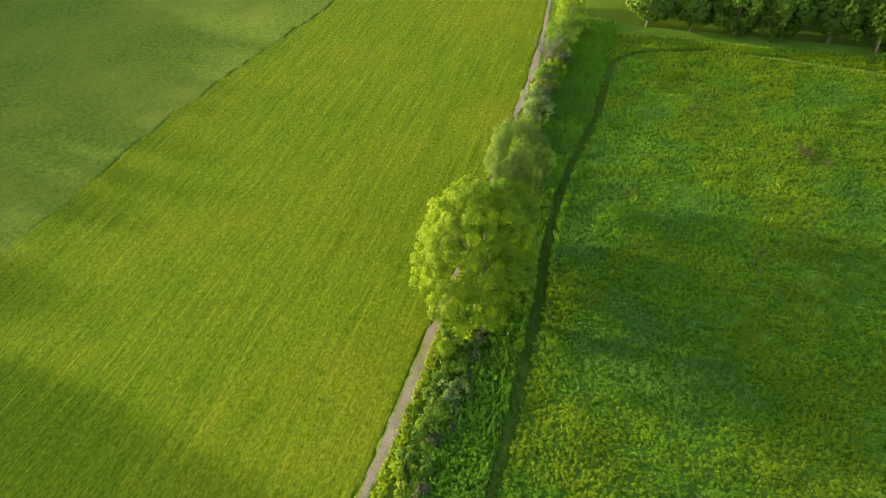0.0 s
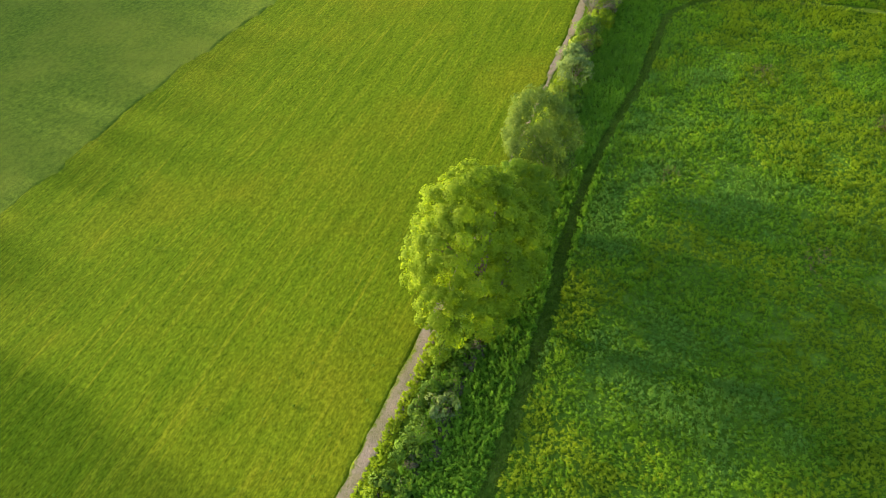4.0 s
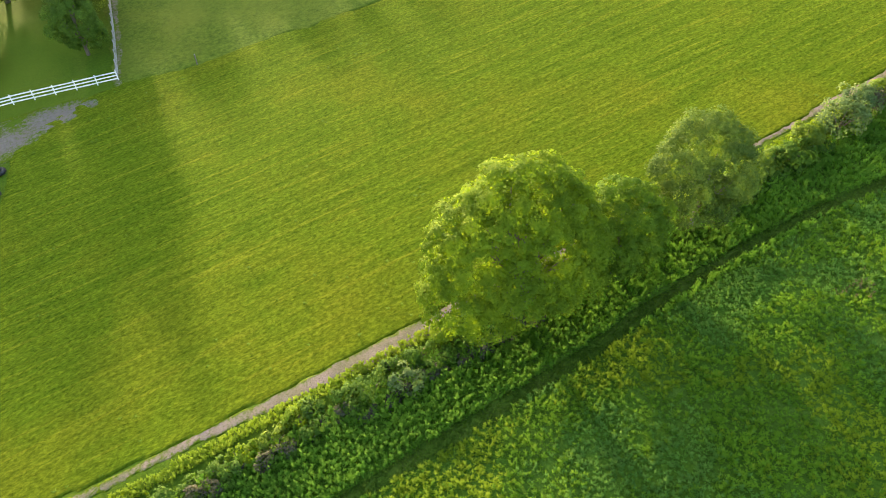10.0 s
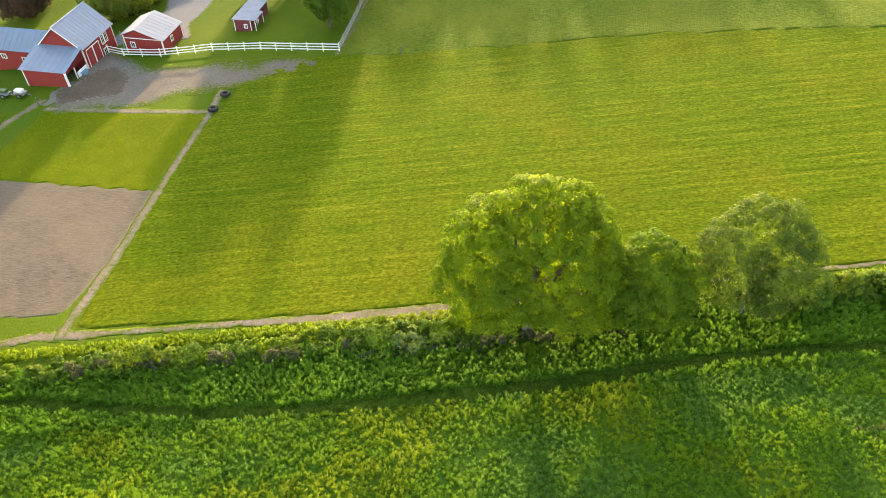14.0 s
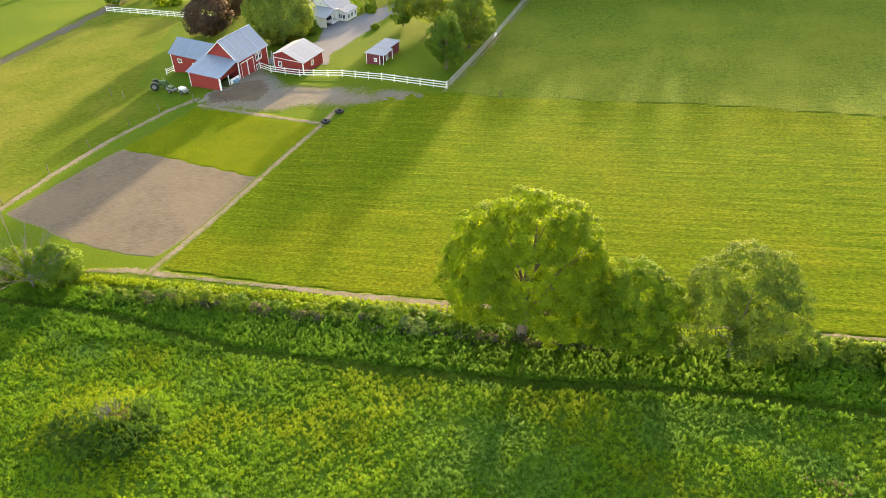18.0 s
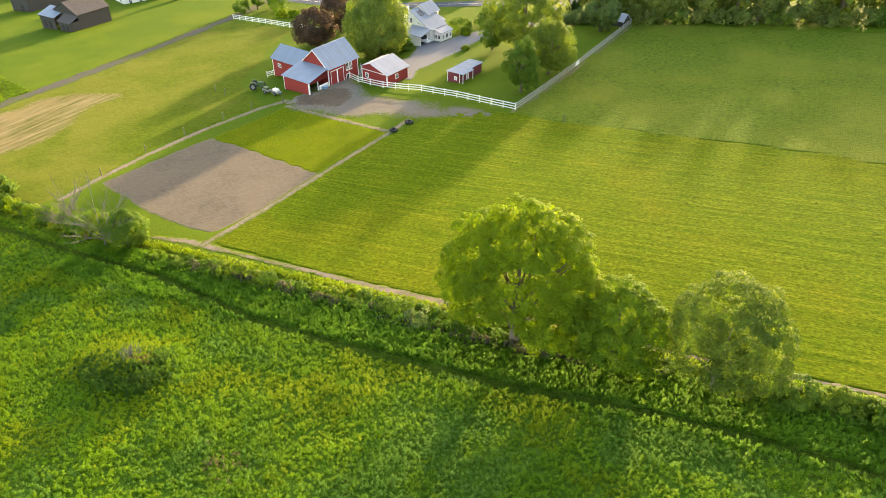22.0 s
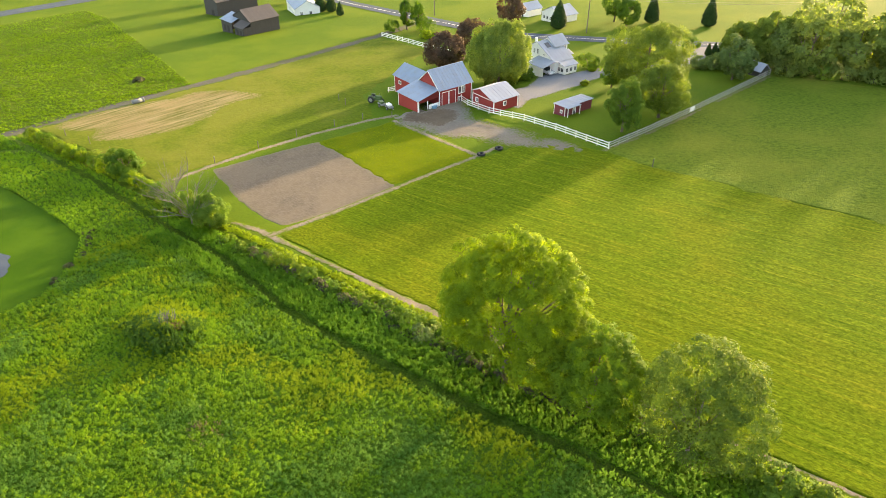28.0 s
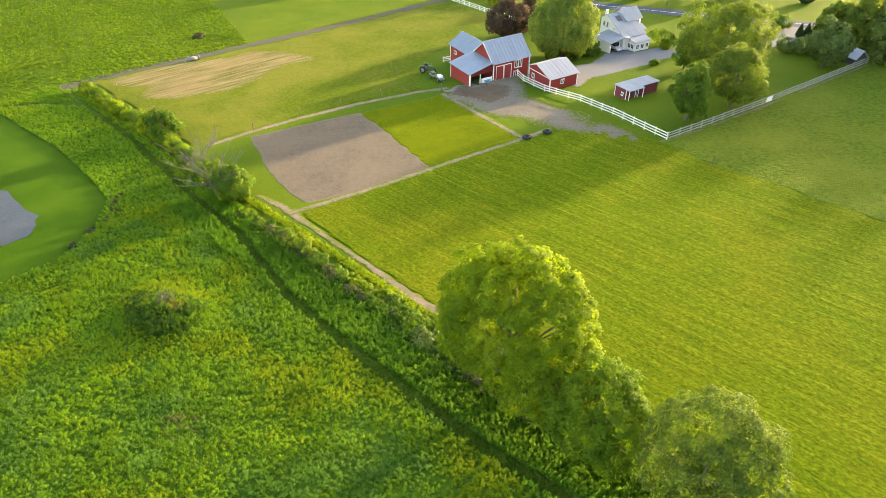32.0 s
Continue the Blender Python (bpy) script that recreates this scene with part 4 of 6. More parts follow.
# trees and shrubs round the farm
tree("willow", -63.2, 79.0, 13.6, 7.0, 6.2, 0.3, 380, 130, 0.25, L_WILLOW, "full weeping willow with pale green drooping foliage", seed=61, lumps=8, lumpy=0.14, limb_count=8, fill=1.9, hang=0.6)
tree("copper_beech", -82.0, 83.0, 8.6, 4.7, 4.4, 0.3, 150, 70, 0.36, L_PLUM, "round purple-leaved tree behind the barn", "copper beeches", seed=62, fill=1.8, lumpy=0.18)
tree("copper_beech", -82.5, 95.0, 9.5, 4.6, 4.6, 0.6, 130, 66, 0.38, L_PLUM, "round purple-leaved tree behind the barn", "copper beeches", seed=63, fill=1.8, lumpy=0.18)
tree("yard_maple", -26.2, 64.6, 9.4, 3.7, 3.5, 0.4, 140, 110, 0.22, L_OLIVE, "grey-green young tree beside the paddock fence", "yard trees", seed=64, taper=0.35)
tree("yard_maple", -24.2, 75.2, 11.0, 4.3, 4.1, 0.4, 150, 120, 0.24, L_PALE, "bright yellow-green tree beside the paddock fence", "yard trees", seed=65, fill=1.7)
tree("yard_oak", -33.8, 89.0, 14.6, 8.2, 7.0, 1.6, 320, 110, 0.26, L_PALE, "tall bright yellow-green shade tree on the lawn", "yard trees", seed=66, lumpy=0.36, lumps=10, fill=1.65)
tree("yard_maple", -40.6, 88.4, 7.0, 2.6, 2.4, 0.6, 60, 60, 0.32, L_OLIVE, "small grey-green tree on the lawn", "yard trees", seed=67)
tree("yard_maple", -21.8, 106.0, 8.8, 4.1, 3.9, 0.4, 100, 80, 0.34, L_SILVER, "grey-green tree beside a small shed", "yard trees", seed=68)
for k, (x, y, h, r, m, lab) in enumerate([
        (-46.2, 86.9, 0.9, 0.9, L_OAK, "small round green lawn shrub"), (-59.6, 84.2, 2.6, 2.2, L_OLIVE, "leafy shrub beside the carport"), (-61.6, 82.6, 2.2, 1.8, L_OAK, "leafy shrub beside the carport"),
        (-52.6, 100.5, 3.6, 2.8, L_OLIVE, "large shrub behind the farmhouse"), (-48.4, 106.0, 4.2, 3.4, L_DARK, "large shrub behind the farmhouse"), (-45.0, 112, 4.6, 3.4, L_OLIVE, "large shrub behind the farmhouse"),
        (-50.6, 98.2, 1.6, 1.3, L_OAK, "leafy shrub by the farmhouse porch"), (-39.9, 127.6, 3.0, 2.4, L_DARK, "clipped dark shrub beside the road"),
        (-31.0, 111.4, 2.8, 2.6, L_SILVER, "grey-green shrub of a garden hedge"), (-28.2, 112.2, 3.0, 2.6, L_SILVER, "grey-green shrub of a garden hedge"), (-25.4, 113.2, 3.0, 2.4, L_SILVER, "grey-green shrub of a garden hedge"),
        (-108, 106.3, 1.8, 2.0, L_OAK, "rounded shrub on the verge"), (-104.6, 106.8, 1.6, 1.8, L_OAK, "rounded shrub on the verge"),
        (-123.5, 108.2, 3.4, 2.6, L_DARK, "dark shrub by the lane's end"), (-113.5, 111.6, 4.8, 3.2, L_DARK, "dark shrub by the lane's end")]):
    shrub("garden_shrub", x, y, h, r, r, m, lab, 1000 + k, 36, 50, 0.28, "garden shrubs")


def conifer(x, y, height, radius, label, seed, group):
    t = thing("conifer", x, y, label, "conifer", group)
    part("trunk", bm_tube([(0, 0, -0.2), (0, 0, height * 0.5), (0, 0, height * 0.92)], [0.12, 0.07, 0.02], 6), M_BARK, t)
    gg = np.random.default_rng(seed)
    n = int(700 + 260 * radius * height)
    h = 1 - np.sqrt(gg.uniform(0, 1, n))
    a = gg.uniform(0, 2 * math.pi, n)
    r = radius * np.minimum(1, (1 - h) * 1.5) ** 0.8 * gg.uniform(0.7, 1.05, n) * np.clip(h * 6 + 0.45, 0, 1)
    c = np.stack([np.cos(a) * r, np.sin(a) * r, 0.15 + h * height], 1)
    part("needles", leaf_mesh("needles", c, np.stack([np.cos(a), np.sin(a), 0 * a + 0.5], 1), 0.34, L_FIR), L_FIR, t)


for k, (x, y, h, r) in enumerate([(-33.7, 123.4, 3.0, 0.7), (-32.6, 124.5, 3.0, 0.7), (-31.6, 125.4, 2.8, 0.7), (-62, 153.6, 8, 2.0), (-46.2, 156.2, 8, 2.0), (-81.9, 134.8, 8, 2.2), (-170.4, 121.7, 7, 2.0), (-166.5, 123, 6, 1.8), (-158.2, 119.6, 4.6, 1.2)]):
    conifer(x, y, h, r, "tall dark upright conifer on a lawn" if h > 3.5 else "small clipped dark conifer on a lawn", 70 + k, "conifers")
tree("roadside_tree", -97.5, 132.5, 8.5, 3.8, 3.8, 1.0, 60, 70, 0.45, L_PLUM, "dark reddish tree across the road", "roadside trees", seed=81)
tree("roadside_tree", -121, 112.5, 9, 2.2, 2.2, 1.0, 40, 60, 0.40, L_DARK, "slim dark tree by the lane's end", "roadside trees", seed=82)
tree("roadside_tree", -117.5, 114.0, 8, 2.6, 2.4, 0.8, 44, 60, 0.42, L_DARK, "slim dark tree by the lane's end", "roadside trees", seed=83)
tree("roadside_tree", -72, 150, 10, 4.4, 4.4, 1.0, 60, 60, 0.5, L_OLIVE, "leafy tree across the road", "roadside trees", seed=84)
tree("roadside_tree", -66, 146, 8, 3.4, 3.4, 0.8, 50, 60, 0.5, L_DARK, "leafy tree across the road", "roadside trees", seed=85)
tree("roadside_tree", -196, 130, 9, 4.0, 4.0, 0.8, 50, 60, 0.5, L_DARK, "dark tree by a white farm building", "roadside trees", seed=86)
tree("roadside_tree", -226, 118, 10, 5.0, 5.0, 0.8, 60, 60, 0.5, L_DARK, "dark tree by the side road", "roadside trees", seed=87)
# leaf colours paled and greyed to paint in the haze over the far wood
L_HAZEWOOD = leafy("hazed_wood_leaves", ((0.115, 0.170, 0.050), (0.180, 0.250, 0.075), (0.255, 0.330, 0.110)), 0.55)
g = random.Random(8)
for k in range(30):
    x = -16 + (k % 15) * 7.2 + g.uniform(-2, 2)
    y = 119 + (k // 15) * 11 + (x + 16) * 0.13 + g.uniform(-2, 2)
    h = g.uniform(10, 14) + (2 if k >= 15 else 0)
    tree("woodland_tree", x, y, h, h * 0.42, h * 0.42, 0.2, 80, 52, 0.52, g.choice([L_PALE, L_HAZEWOOD, L_HAZEWOOD]), "hazy sunlit tree at the edge of the far wood", "woodland trees", seed=300 + k, lumpy=0.35, limb_count=5)

for k, (x, y, h) in enumerate(((-24.5, 119.5, 10.5), (-19.5, 121.5, 12.0), (-27.5, 123.5, 9.0))):
    tree("woodland_tree", x, y, h, h * 0.42, h * 0.42, 0.4, 100, 90, 0.38, L_PALE, "hazy sunlit tree at the edge of the far wood", "woodland trees", seed=340 + k, lumpy=0.35, limb_count=5)
for k in range(25):
    x = -14 + k * 4.0 + g.uniform(-1, 1)
    shrub("wood_edge_shrub", x, 115.8 + (x + 13) * 0.10 + g.uniform(-0.6, 0.6), g.uniform(2.6, 4.4), 3.4, 2.4, g.choice([L_OLIVE, L_HAZEWOOD, L_HAZEWOOD]), "tall shrub along the edge of the far wood", 1500 + k, 30, 50, 0.34, "wood edge shrubs")


# ---------------------------------------------------------------- grasses and weeds
def sprays(name, xs, ys, heights, radius, per, leaf, material, label, upright=0.5, sink=0.0, slim=0.8, tone=None):
    """Many plants of a meadow as one stuff object: for each place a tapering plume of leaves that point up and out."""
    k = len(xs)
    a = rng.uniform(0, 2 * math.pi, (k, per))
    f = rng.uniform(0, 1, (k, per)) ** 0.8
    r = (radius * rng.uniform(0.7, 1.4, k))[:, None] * (1.05 - 0.75 * f) * rng.uniform(0.4, 1.0, (k, per))
    lean = rng.normal(0, 0.10, (k, 1, 2))
    out = np.stack([np.cos(a), np.sin(a), 0 * a], -1)
    c = np.stack([xs[:, None] + out[..., 0] * r + lean[..., 0] * f * heights[:, None], ys[:, None] + out[..., 1] * r + lean[..., 1] * f * heights[:, None], ground_z(xs, ys)[:, None] - sink + heights[:, None] * (0.2 + 0.8 * f)], -1)
    up = np.array([0, 0, 1.0])
    along = out * rng.uniform(0.5, 1.2, (k, per, 1)) + up * upright * (0.8 + 0.8 * f[..., None]) + rng.normal(0, 0.15, (k, per, 3))
    along /= np.linalg.norm(along, axis=-1)[..., None]
    nrm = up * 0.9 - out * 0.3
    soft = out * (1.0 - 0.6 * f[..., None]) + up * (0.45 + 0.5 * f[..., None])
    shade = np.repeat(rng.random(k) if tone is None else tone, per) * 0.75 + f.ravel() * 0.25
    me = leaf_mesh(name, c.reshape(-1, 3), np.broadcast_to(nrm, c.shape).reshape(-1, 3), leaf, material, blade=True, soft=soft.reshape(-1, 3), tone=shade, stray=0.25, along=along.reshape(-1, 3), slim=slim)
    return tagged(new(name, me), label, "weeds", kind="stuff")


def scatter(count, box, test):
    x, y = rng.uniform(box[0], box[1], count), rng.uniform(box[2], box[3], count)
    keep = test(x, y)
    return x[keep], y[keep]


def off_track(x, y, gap=0.55):
    return (line_distance(x, y, TRACK) > gap + 0.2 * value_noise(x, y, 1.2, 31)) & (line_distance(x, y, TRACK_BACK) > gap + 0.2)


def in_meadow(x, y):
    return meadow_area(x, y) & off_track(x, y)


L_MOSS = leafy("blue_green_weed", ((0.102, 0.239, 0.0357), (0.151, 0.319, 0.0525), (0.211, 0.384, 0.0735)), 0.55, 0.12)
L_GOLD = leafy("yellow_weed", ((0.172, 0.271, 0.014), (0.246, 0.364, 0.02), (0.326, 0.433, 0.03)), 0.55, 0.10)
L_TRACKGRASS = leafy("track_grass", ((0.062, 0.132, 0.013), (0.105, 0.190, 0.018), (0.150, 0.245, 0.024)), 0.5, 0.2)
L_NETTLE = leafy("nettle_leaves", ((0.0986, 0.237, 0.02), (0.145, 0.32, 0.028), (0.203, 0.392, 0.038)), 0.55, 0.15)
x, y = scatter(98000, (-62, 62, -66, -8), in_meadow)
kind = 0.9 * value_noise(x, y, 8, 33) + 0.75 * value_noise(x, y, 2.6, 34) + 0.22 * rng.normal(0, 1, len(x))
tall = 0.48 + 0.20 * value_noise(x, y, 4, 35) + 0.20 * value_noise(x, y, 1.3, 37) + 0.3 * np.exp(-((x + 36) ** 2 + (y + 18.3) ** 2) / 14)
for name, pick, mat, lab in (("meadow_weeds", (kind > -0.5) & (kind < 0.3), L_WEED, "broad-leaved green weeds of the meadow"), ("goldenrod_patches", kind >= 0.3, L_GOLD, "yellow-green goldenrod in the meadow"), ("thistle_patches", kind <= -0.5, L_MOSS, "blue-green thistles and grasses of the meadow")):
    sprays(name, x[pick], y[pick], tall[pick] * rng.uniform(0.72, 1.28, pick.sum()), 0.25, 12, 0.17, mat, lab, slim=0.62)
x, y = scatter(30000, (-126, -58, -66, 2), in_meadow)
kind = value_noise(x, y, 10, 36) + 0.3 * rng.normal(0, 1, len(x))
for name, pick, mat, lab in (("meadow_weeds", kind < 0.3, L_WEED, "broad-leaved green weeds of the meadow"), ("goldenrod_patches", kind >= 0.3, L_GOLD, "yellow-green goldenrod in the meadow")):
    sprays(name, x[pick], y[pick], 0.55 * rng.uniform(0.5, 1.4, pick.sum()), 0.32, 9, 0.21, mat, lab, slim=0.8)
x, y = scatter(17000, (-60, 66, -8, -1.2), in_meadow)
sprays("nettle_bank", x, y, 0.75 * rng.uniform(0.6, 1.3, len(x)), 0.23, 12, 0.175, L_NETTLE, "lush bright green nettles between hedge and track")
x, y = scatter(130000, (-100, 60, -24, -1), lambda x, y: line_distance(x, y, TRACK) < 0.6)
sprays("track_grass", x, y, 0.12 * rng.uniform(0.5, 1.5, len(x)), 0.12, 4, 0.12, L_TRACKGRASS, "short trodden grass of the mown track", sink=-0.06)
x, y = scatter(3500, (-62, 72, 0.2, 1.3), lambda x, y: rng.random(len(x)) < 0.9)
sprays("bank_grass", x, y, 0.35 * rng.uniform(0.5, 1.4, len(x)), 0.22, 8, 0.2, L_GOLD, "long grass along the bare earth strip")

L_STRAW = leafy("dry_stalks", ((0.13, 0.10, 0.05), (0.20, 0.155, 0.08), (0.28, 0.22, 0.12)), 0.3, 0.2)
for cx, cy, rad, many in ((32.8, -35.3, 1.7, 130), (30.5, -37.6, 1.0, 40), (11, -29, 2.2, 40), (-21, -24, 1.8, 36), (40, -22, 2.0, 40), (-7, -41, 2.4, 40), (19, -14.5, 1.4, 26)):
    x, y = cx + rad * rng.normal(0, 0.55, many), cy + rad * rng.normal(0, 0.4, many)
    sprays("dry_weeds", x, y, 0.75 * rng.uniform(0.6, 1.3, many), 0.22, 9, 0.12, L_STRAW, "patch of dry brown stalks in the meadow")

ROUGH = [(-125, 2), (-125.5, 41), (-237, 76.6), (-300, 86), (-300, -10), (-128, -12)]
x, y = scatter(24000, (-262, -125, -12, 82), lambda x, y: inside(x, y, ROUGH) & (rng.random(len(x)) < np.clip(1.4 - (-125 - x) / 140, 0.2, 1)))
L_ROUGH = leafy("rough_grass", ((0.095, 0.195, 0.008), (0.135, 0.250, 0.011), (0.180, 0.300, 0.016)), 0.5, 0.06)
sprays("rough_pasture", x, y, 0.30 * rng.uniform(0.5, 1.4, len(x)), 0.5, 8, 0.26, L_ROUGH, "rough bright green pasture weeds beyond the lane")

# mown hay: short blades that catch the low light, and dark tufts that the mower left
L_TUFT = leafy("tuft_blades", ((0.055, 0.105, 0.006), (0.075, 0.135, 0.008), (0.10, 0.165, 0.010)), 0.3, 0.1)
L_HAY = leafy("hay_blades", ((0.10, 0.145, 0.006), (0.15, 0.195, 0.009), (0.20, 0.235, 0.012)), 0.4, 0.1, 1.0, 0.0)
x, y = scatter(1100, (-46, 70, 3, 100), lambda x, y: inside(x, y, FIELD) & (value_noise(x, y, 12, 40) + 0.4 * rng.normal(0, 1, len(x)) > 0.1))
sprays("grass_tufts", x, y, 0.15 * rng.uniform(0.4, 1.5, len(x)), 0.26, 16, 0.12, L_TUFT, "dark grass tufts left standing in the mown field", sink=-0.1)

x, y = scatter(16000, (-69, -40, 24, 47), lambda x, y: inside(x, y, GRASS_PLOT))
n3 = np.stack([rng.normal(0, 1, len(x)), rng.normal(0, 1, len(x)), 4.5 + 0 * x], 1)
tagged(new("plot_blades", leaf_mesh("plot_blades", np.stack([x, y, ground_z(x, y) + 0.06], 1), n3, 0.11, L_HAY, blade=True)), "short blades of young plot grass", "grass", kind="stuff")

# ---------------------------------------------------------------- buildings
def wall_slab(bm, u0, v0, u1, v1, z0, z1, thick=0.15):
    """An upright wall between two plan points."""
    d = Vector((u1 - u0, v1 - v0, 0))
    nrm = Vector((-d.y, d.x, 0)).normalized() * thick / 2
    a, b = Vector((u0, v0, 0)), Vector((u1, v1, 0))
    vs = [bm.verts.new((*(p + s * nrm).xy, z)) for z in (z0, z1) for p, s in ((a, -1), (b, -1), (b, 1), (a, 1))]
    for f in ((0, 3, 2, 1), (4, 5, 6, 7), (0, 1, 5, 4), (1, 2, 6, 5), (2, 3, 7, 6), (3, 0, 4, 7)):
        bm.faces.new([vs[i] for i in f])
    return bm


def gabled(bm, u0, u1, v, eave0, eave1, apex_u, apex, foot=-1.0, thick=0.15):
    """A gable wall across u at depth v."""
    return bm_prism([(u0, foot), (u1, foot), (u1, eave1), (apex_u, apex), (u0, eave0)], v - thick / 2, v + thick / 2, bm)


def roof_sheets(parent, a0, a1, b0, b1, material, count, label="", thick=0.06, name="roof_sheet"):
    """A roof slope between the line a0-a1 (lower edge) and b0-b1 (upper edge), laid in sheets with raised seams."""
    a0, a1, b0, b1 = map(Vector, (a0, a1, b0, b1))
    nrm = (a1 - a0).cross(b0 - a0).normalized()
    if nrm.z < 0:
        nrm = -nrm
    for k in range(count):
        f, h = k / count, (k + 1) / count - 0.003
        bm = bmesh.new()
        p = [a0.lerp(a1, f), a0.lerp(a1, h), b0.lerp(b1, h), b0.lerp(b1, f)]
        lo = [bm.verts.new(q) for q in p]
        hi = [bm.verts.new(q + nrm * thick) for q in p]
        for i in range(4):
            bm.faces.new((lo[i], lo[(i + 1) % 4], hi[(i + 1) % 4], hi[i]))
        bm.faces.new(hi), bm.faces.new(lo[::-1])
        s = (p[1] - p[0]).normalized() * 0.03
        rib = [p[0] + nrm * thick, p[0] + nrm * thick + s, p[3] + nrm * thick + s, p[3] + nrm * thick]
        l2 = [bm.verts.new(q) for q in rib]
        h2 = [bm.verts.new(q + nrm * 0.012) for q in rib]
        for i in range(4):
            bm.faces.new((l2[i], l2[(i + 1) % 4], h2[(i + 1) % 4], h2[i]))
        bm.faces.new(h2)
        bmesh.ops.recalc_face_normals(bm, faces=bm.faces)
        part(name, bm, material, parent)


def window(parent, u, v, z, w, h, face, name="window"):
    """A window on a wall: frame, panes and bars. face: the outward way, 'u', '-u', 'v' or '-v'."""
    m = {"-v": Matrix.Identity(4), "v": Matrix.Rotation(math.pi, 4, 'Z'), "u": Matrix.Rotation(math.pi / 2, 4, 'Z'), "-u": Matrix.Rotation(-math.pi / 2, 4, 'Z')}[face]
    place = Matrix.Translation((u, v, z)) @ m

    def bm_at(size, at):
        bm = bm_box(size, at)
        bm.transform(place)
        return bm
    fr = bm_box((w, 0.08, 0.12), (0, -0.06, 0))
    bm_box((w, 0.08, 0.12), (0, -0.06, h - 0.12), bm=fr)
    for s in (-1, 1):
        bm_box((0.12, 0.08, h - 0.24), (s * (w / 2 - 0.06), -0.06, 0.12), bm=fr)
    bm_box((0.05, 0.07, h - 0.24), (0, -0.06, 0.12), bm=fr)
    fr.transform(place)
    win = part(name, fr, M_WHITE, parent)
    part("pane", bm_at((w - 0.2, 0.03, h - 0.2), (0, -0.035, 0.1)), M_GLASS, win)
    return win


def trim(parent, u, v, z0, z1, w=0.16):
    part("corner_board", bm_box((w, w, z1 - z0), (u, v, z0)), M_WHITE, parent, "white corner board")


# the red barn: a tall gabled block, an open lean-to before it and a low wing
BARN_TURN = -12.0
bz = gz(-64.5, 55)
barn = thing("red_barn", -63.2, 52.2, "red board barn with a blue-grey tin roof", "barn", turn=BARN_TURN, z=bz)
bm = gabled(bmesh.new(), -6.7, 0, 5.2, 3.5, 3.5, -3.35, 6.35)
part("front_gable", bm, M_RED, barn)
part("back_gable", gabled(bmesh.new(), -6.7, 0, 13.4, 3.5, 3.5, -3.35, 6.35), M_RED, barn)
part("side_wall", wall_slab(bmesh.new(), 0, 5.28, 0, 13.32, -1.5, 3.5), M_RED, barn)
part("side_wall", wall_slab(bmesh.new(), -6.7, 5.28, -6.7, 13.32, -1.5, 3.5), M_RED, barn)
roof_sheets(barn, (0.35, 4.9, 3.2), (0.35, 13.8, 3.2), (-3.35, 4.9, 6.45), (-3.35, 13.8, 6.45), M_TIN, 12)
roof_sheets(barn, (-7.05, 4.9, 3.2), (-7.05, 13.8, 3.2), (-3.35, 4.9, 6.45), (-3.35, 13.8, 6.45), M_TIN, 12)
part("ridge_cap", bm_box((0.3, 9.0, 0.08), (-3.35, 9.35, 6.47)), M_TIN, barn)
for v in (5.2, 13.4):
    trim(barn, 0.05, v, -0.6, 3.35)
for v, w in ((6.55, 1.75), (8.35, 1.75)):
    d = part("barn_door", bm_box((0.1, w, 2.9), (0.14, v, -0.1)), M_RED, barn)
    fr = bm_box((0.05, w, 0.13), (0.215, v, 2.67))
    for s in (-1, 1):
        bm_box((0.05, 0.1, 2.7), (0.215, v + s * (w / 2 - 0.05), -0.05), bm=fr)
    part("door_trim", fr, M_WHITE, d)
for v in (10.35, 11.25):
    window(barn, 0.1, v, 1.55, 0.85, 1.6, "u")
window(barn, 0.1, 10.3, -0.5, 0.95, 1.5, "u", "small_door")
# gable trim boards
for s, e in ((0.2, -3.35), (-6.9, -3.35)):
    b = bm_tube([(s, 4.88, 3.3), (e, 4.88, 6.4)], [0.09, 0.09], 4)
    part("rake_board", b, M_WHITE, barn)
# lean-to
part("lean_front_wall", wall_slab(bmesh.new(), -6.6, 0, 0, 0, -1.2, 2.35), M_RED, barn)
lw = bmesh.new()
lw.faces.new([lw.verts.new(c) for c in ((-6.6, 0.08, -1.2), (-6.6, 5.1, -1.2), (-6.6, 5.1, 3.5), (-6.6, 0.08, 2.35))])
bmesh.ops.solidify(lw, geom=lw.faces[:], thickness=0.12)
part("lean_side_wall", lw, M_RED, barn)
le = bmesh.new()
le.faces.new([le.verts.new(c) for c in ((-0.02, 0.08, 1.75), (-0.02, 5.1, 1.95), (-0.02, 5.1, 3.5), (-0.02, 0.08, 2.35))])
bmesh.ops.solidify(le, geom=le.faces[:], thickness=0.12)
part("lean_fascia", le, M_RED, barn)
roof_sheets(barn, (-7.0, -0.35, 2.32), (0.35, -0.35, 2.32), (-7.0, 5.1, 3.62), (0.35, 5.1, 3.62), M_TIN, 8)
trim(barn, 0.0, 0.0, -1.0, 2.3, 0.24)
trim(barn, -6.6, -0.02, -1.0, 2.3, 0.16)
trim(barn, -0.04, 2.3, -0.8, 1.9, 0.14)
# floor coloured near black for the shade under the lean-to
part("stall_floor", bm_box((6.3, 4.9, 0.05), (-3.3, 2.6, -0.42)), M_SHADE, barn)
# white board in the opening
part("stall_gate", bm_box((0.12, 2.4, 1.1), (0.05, 3.75, -0.1), 0.02), M_WHITE, barn, "white sheet gate")
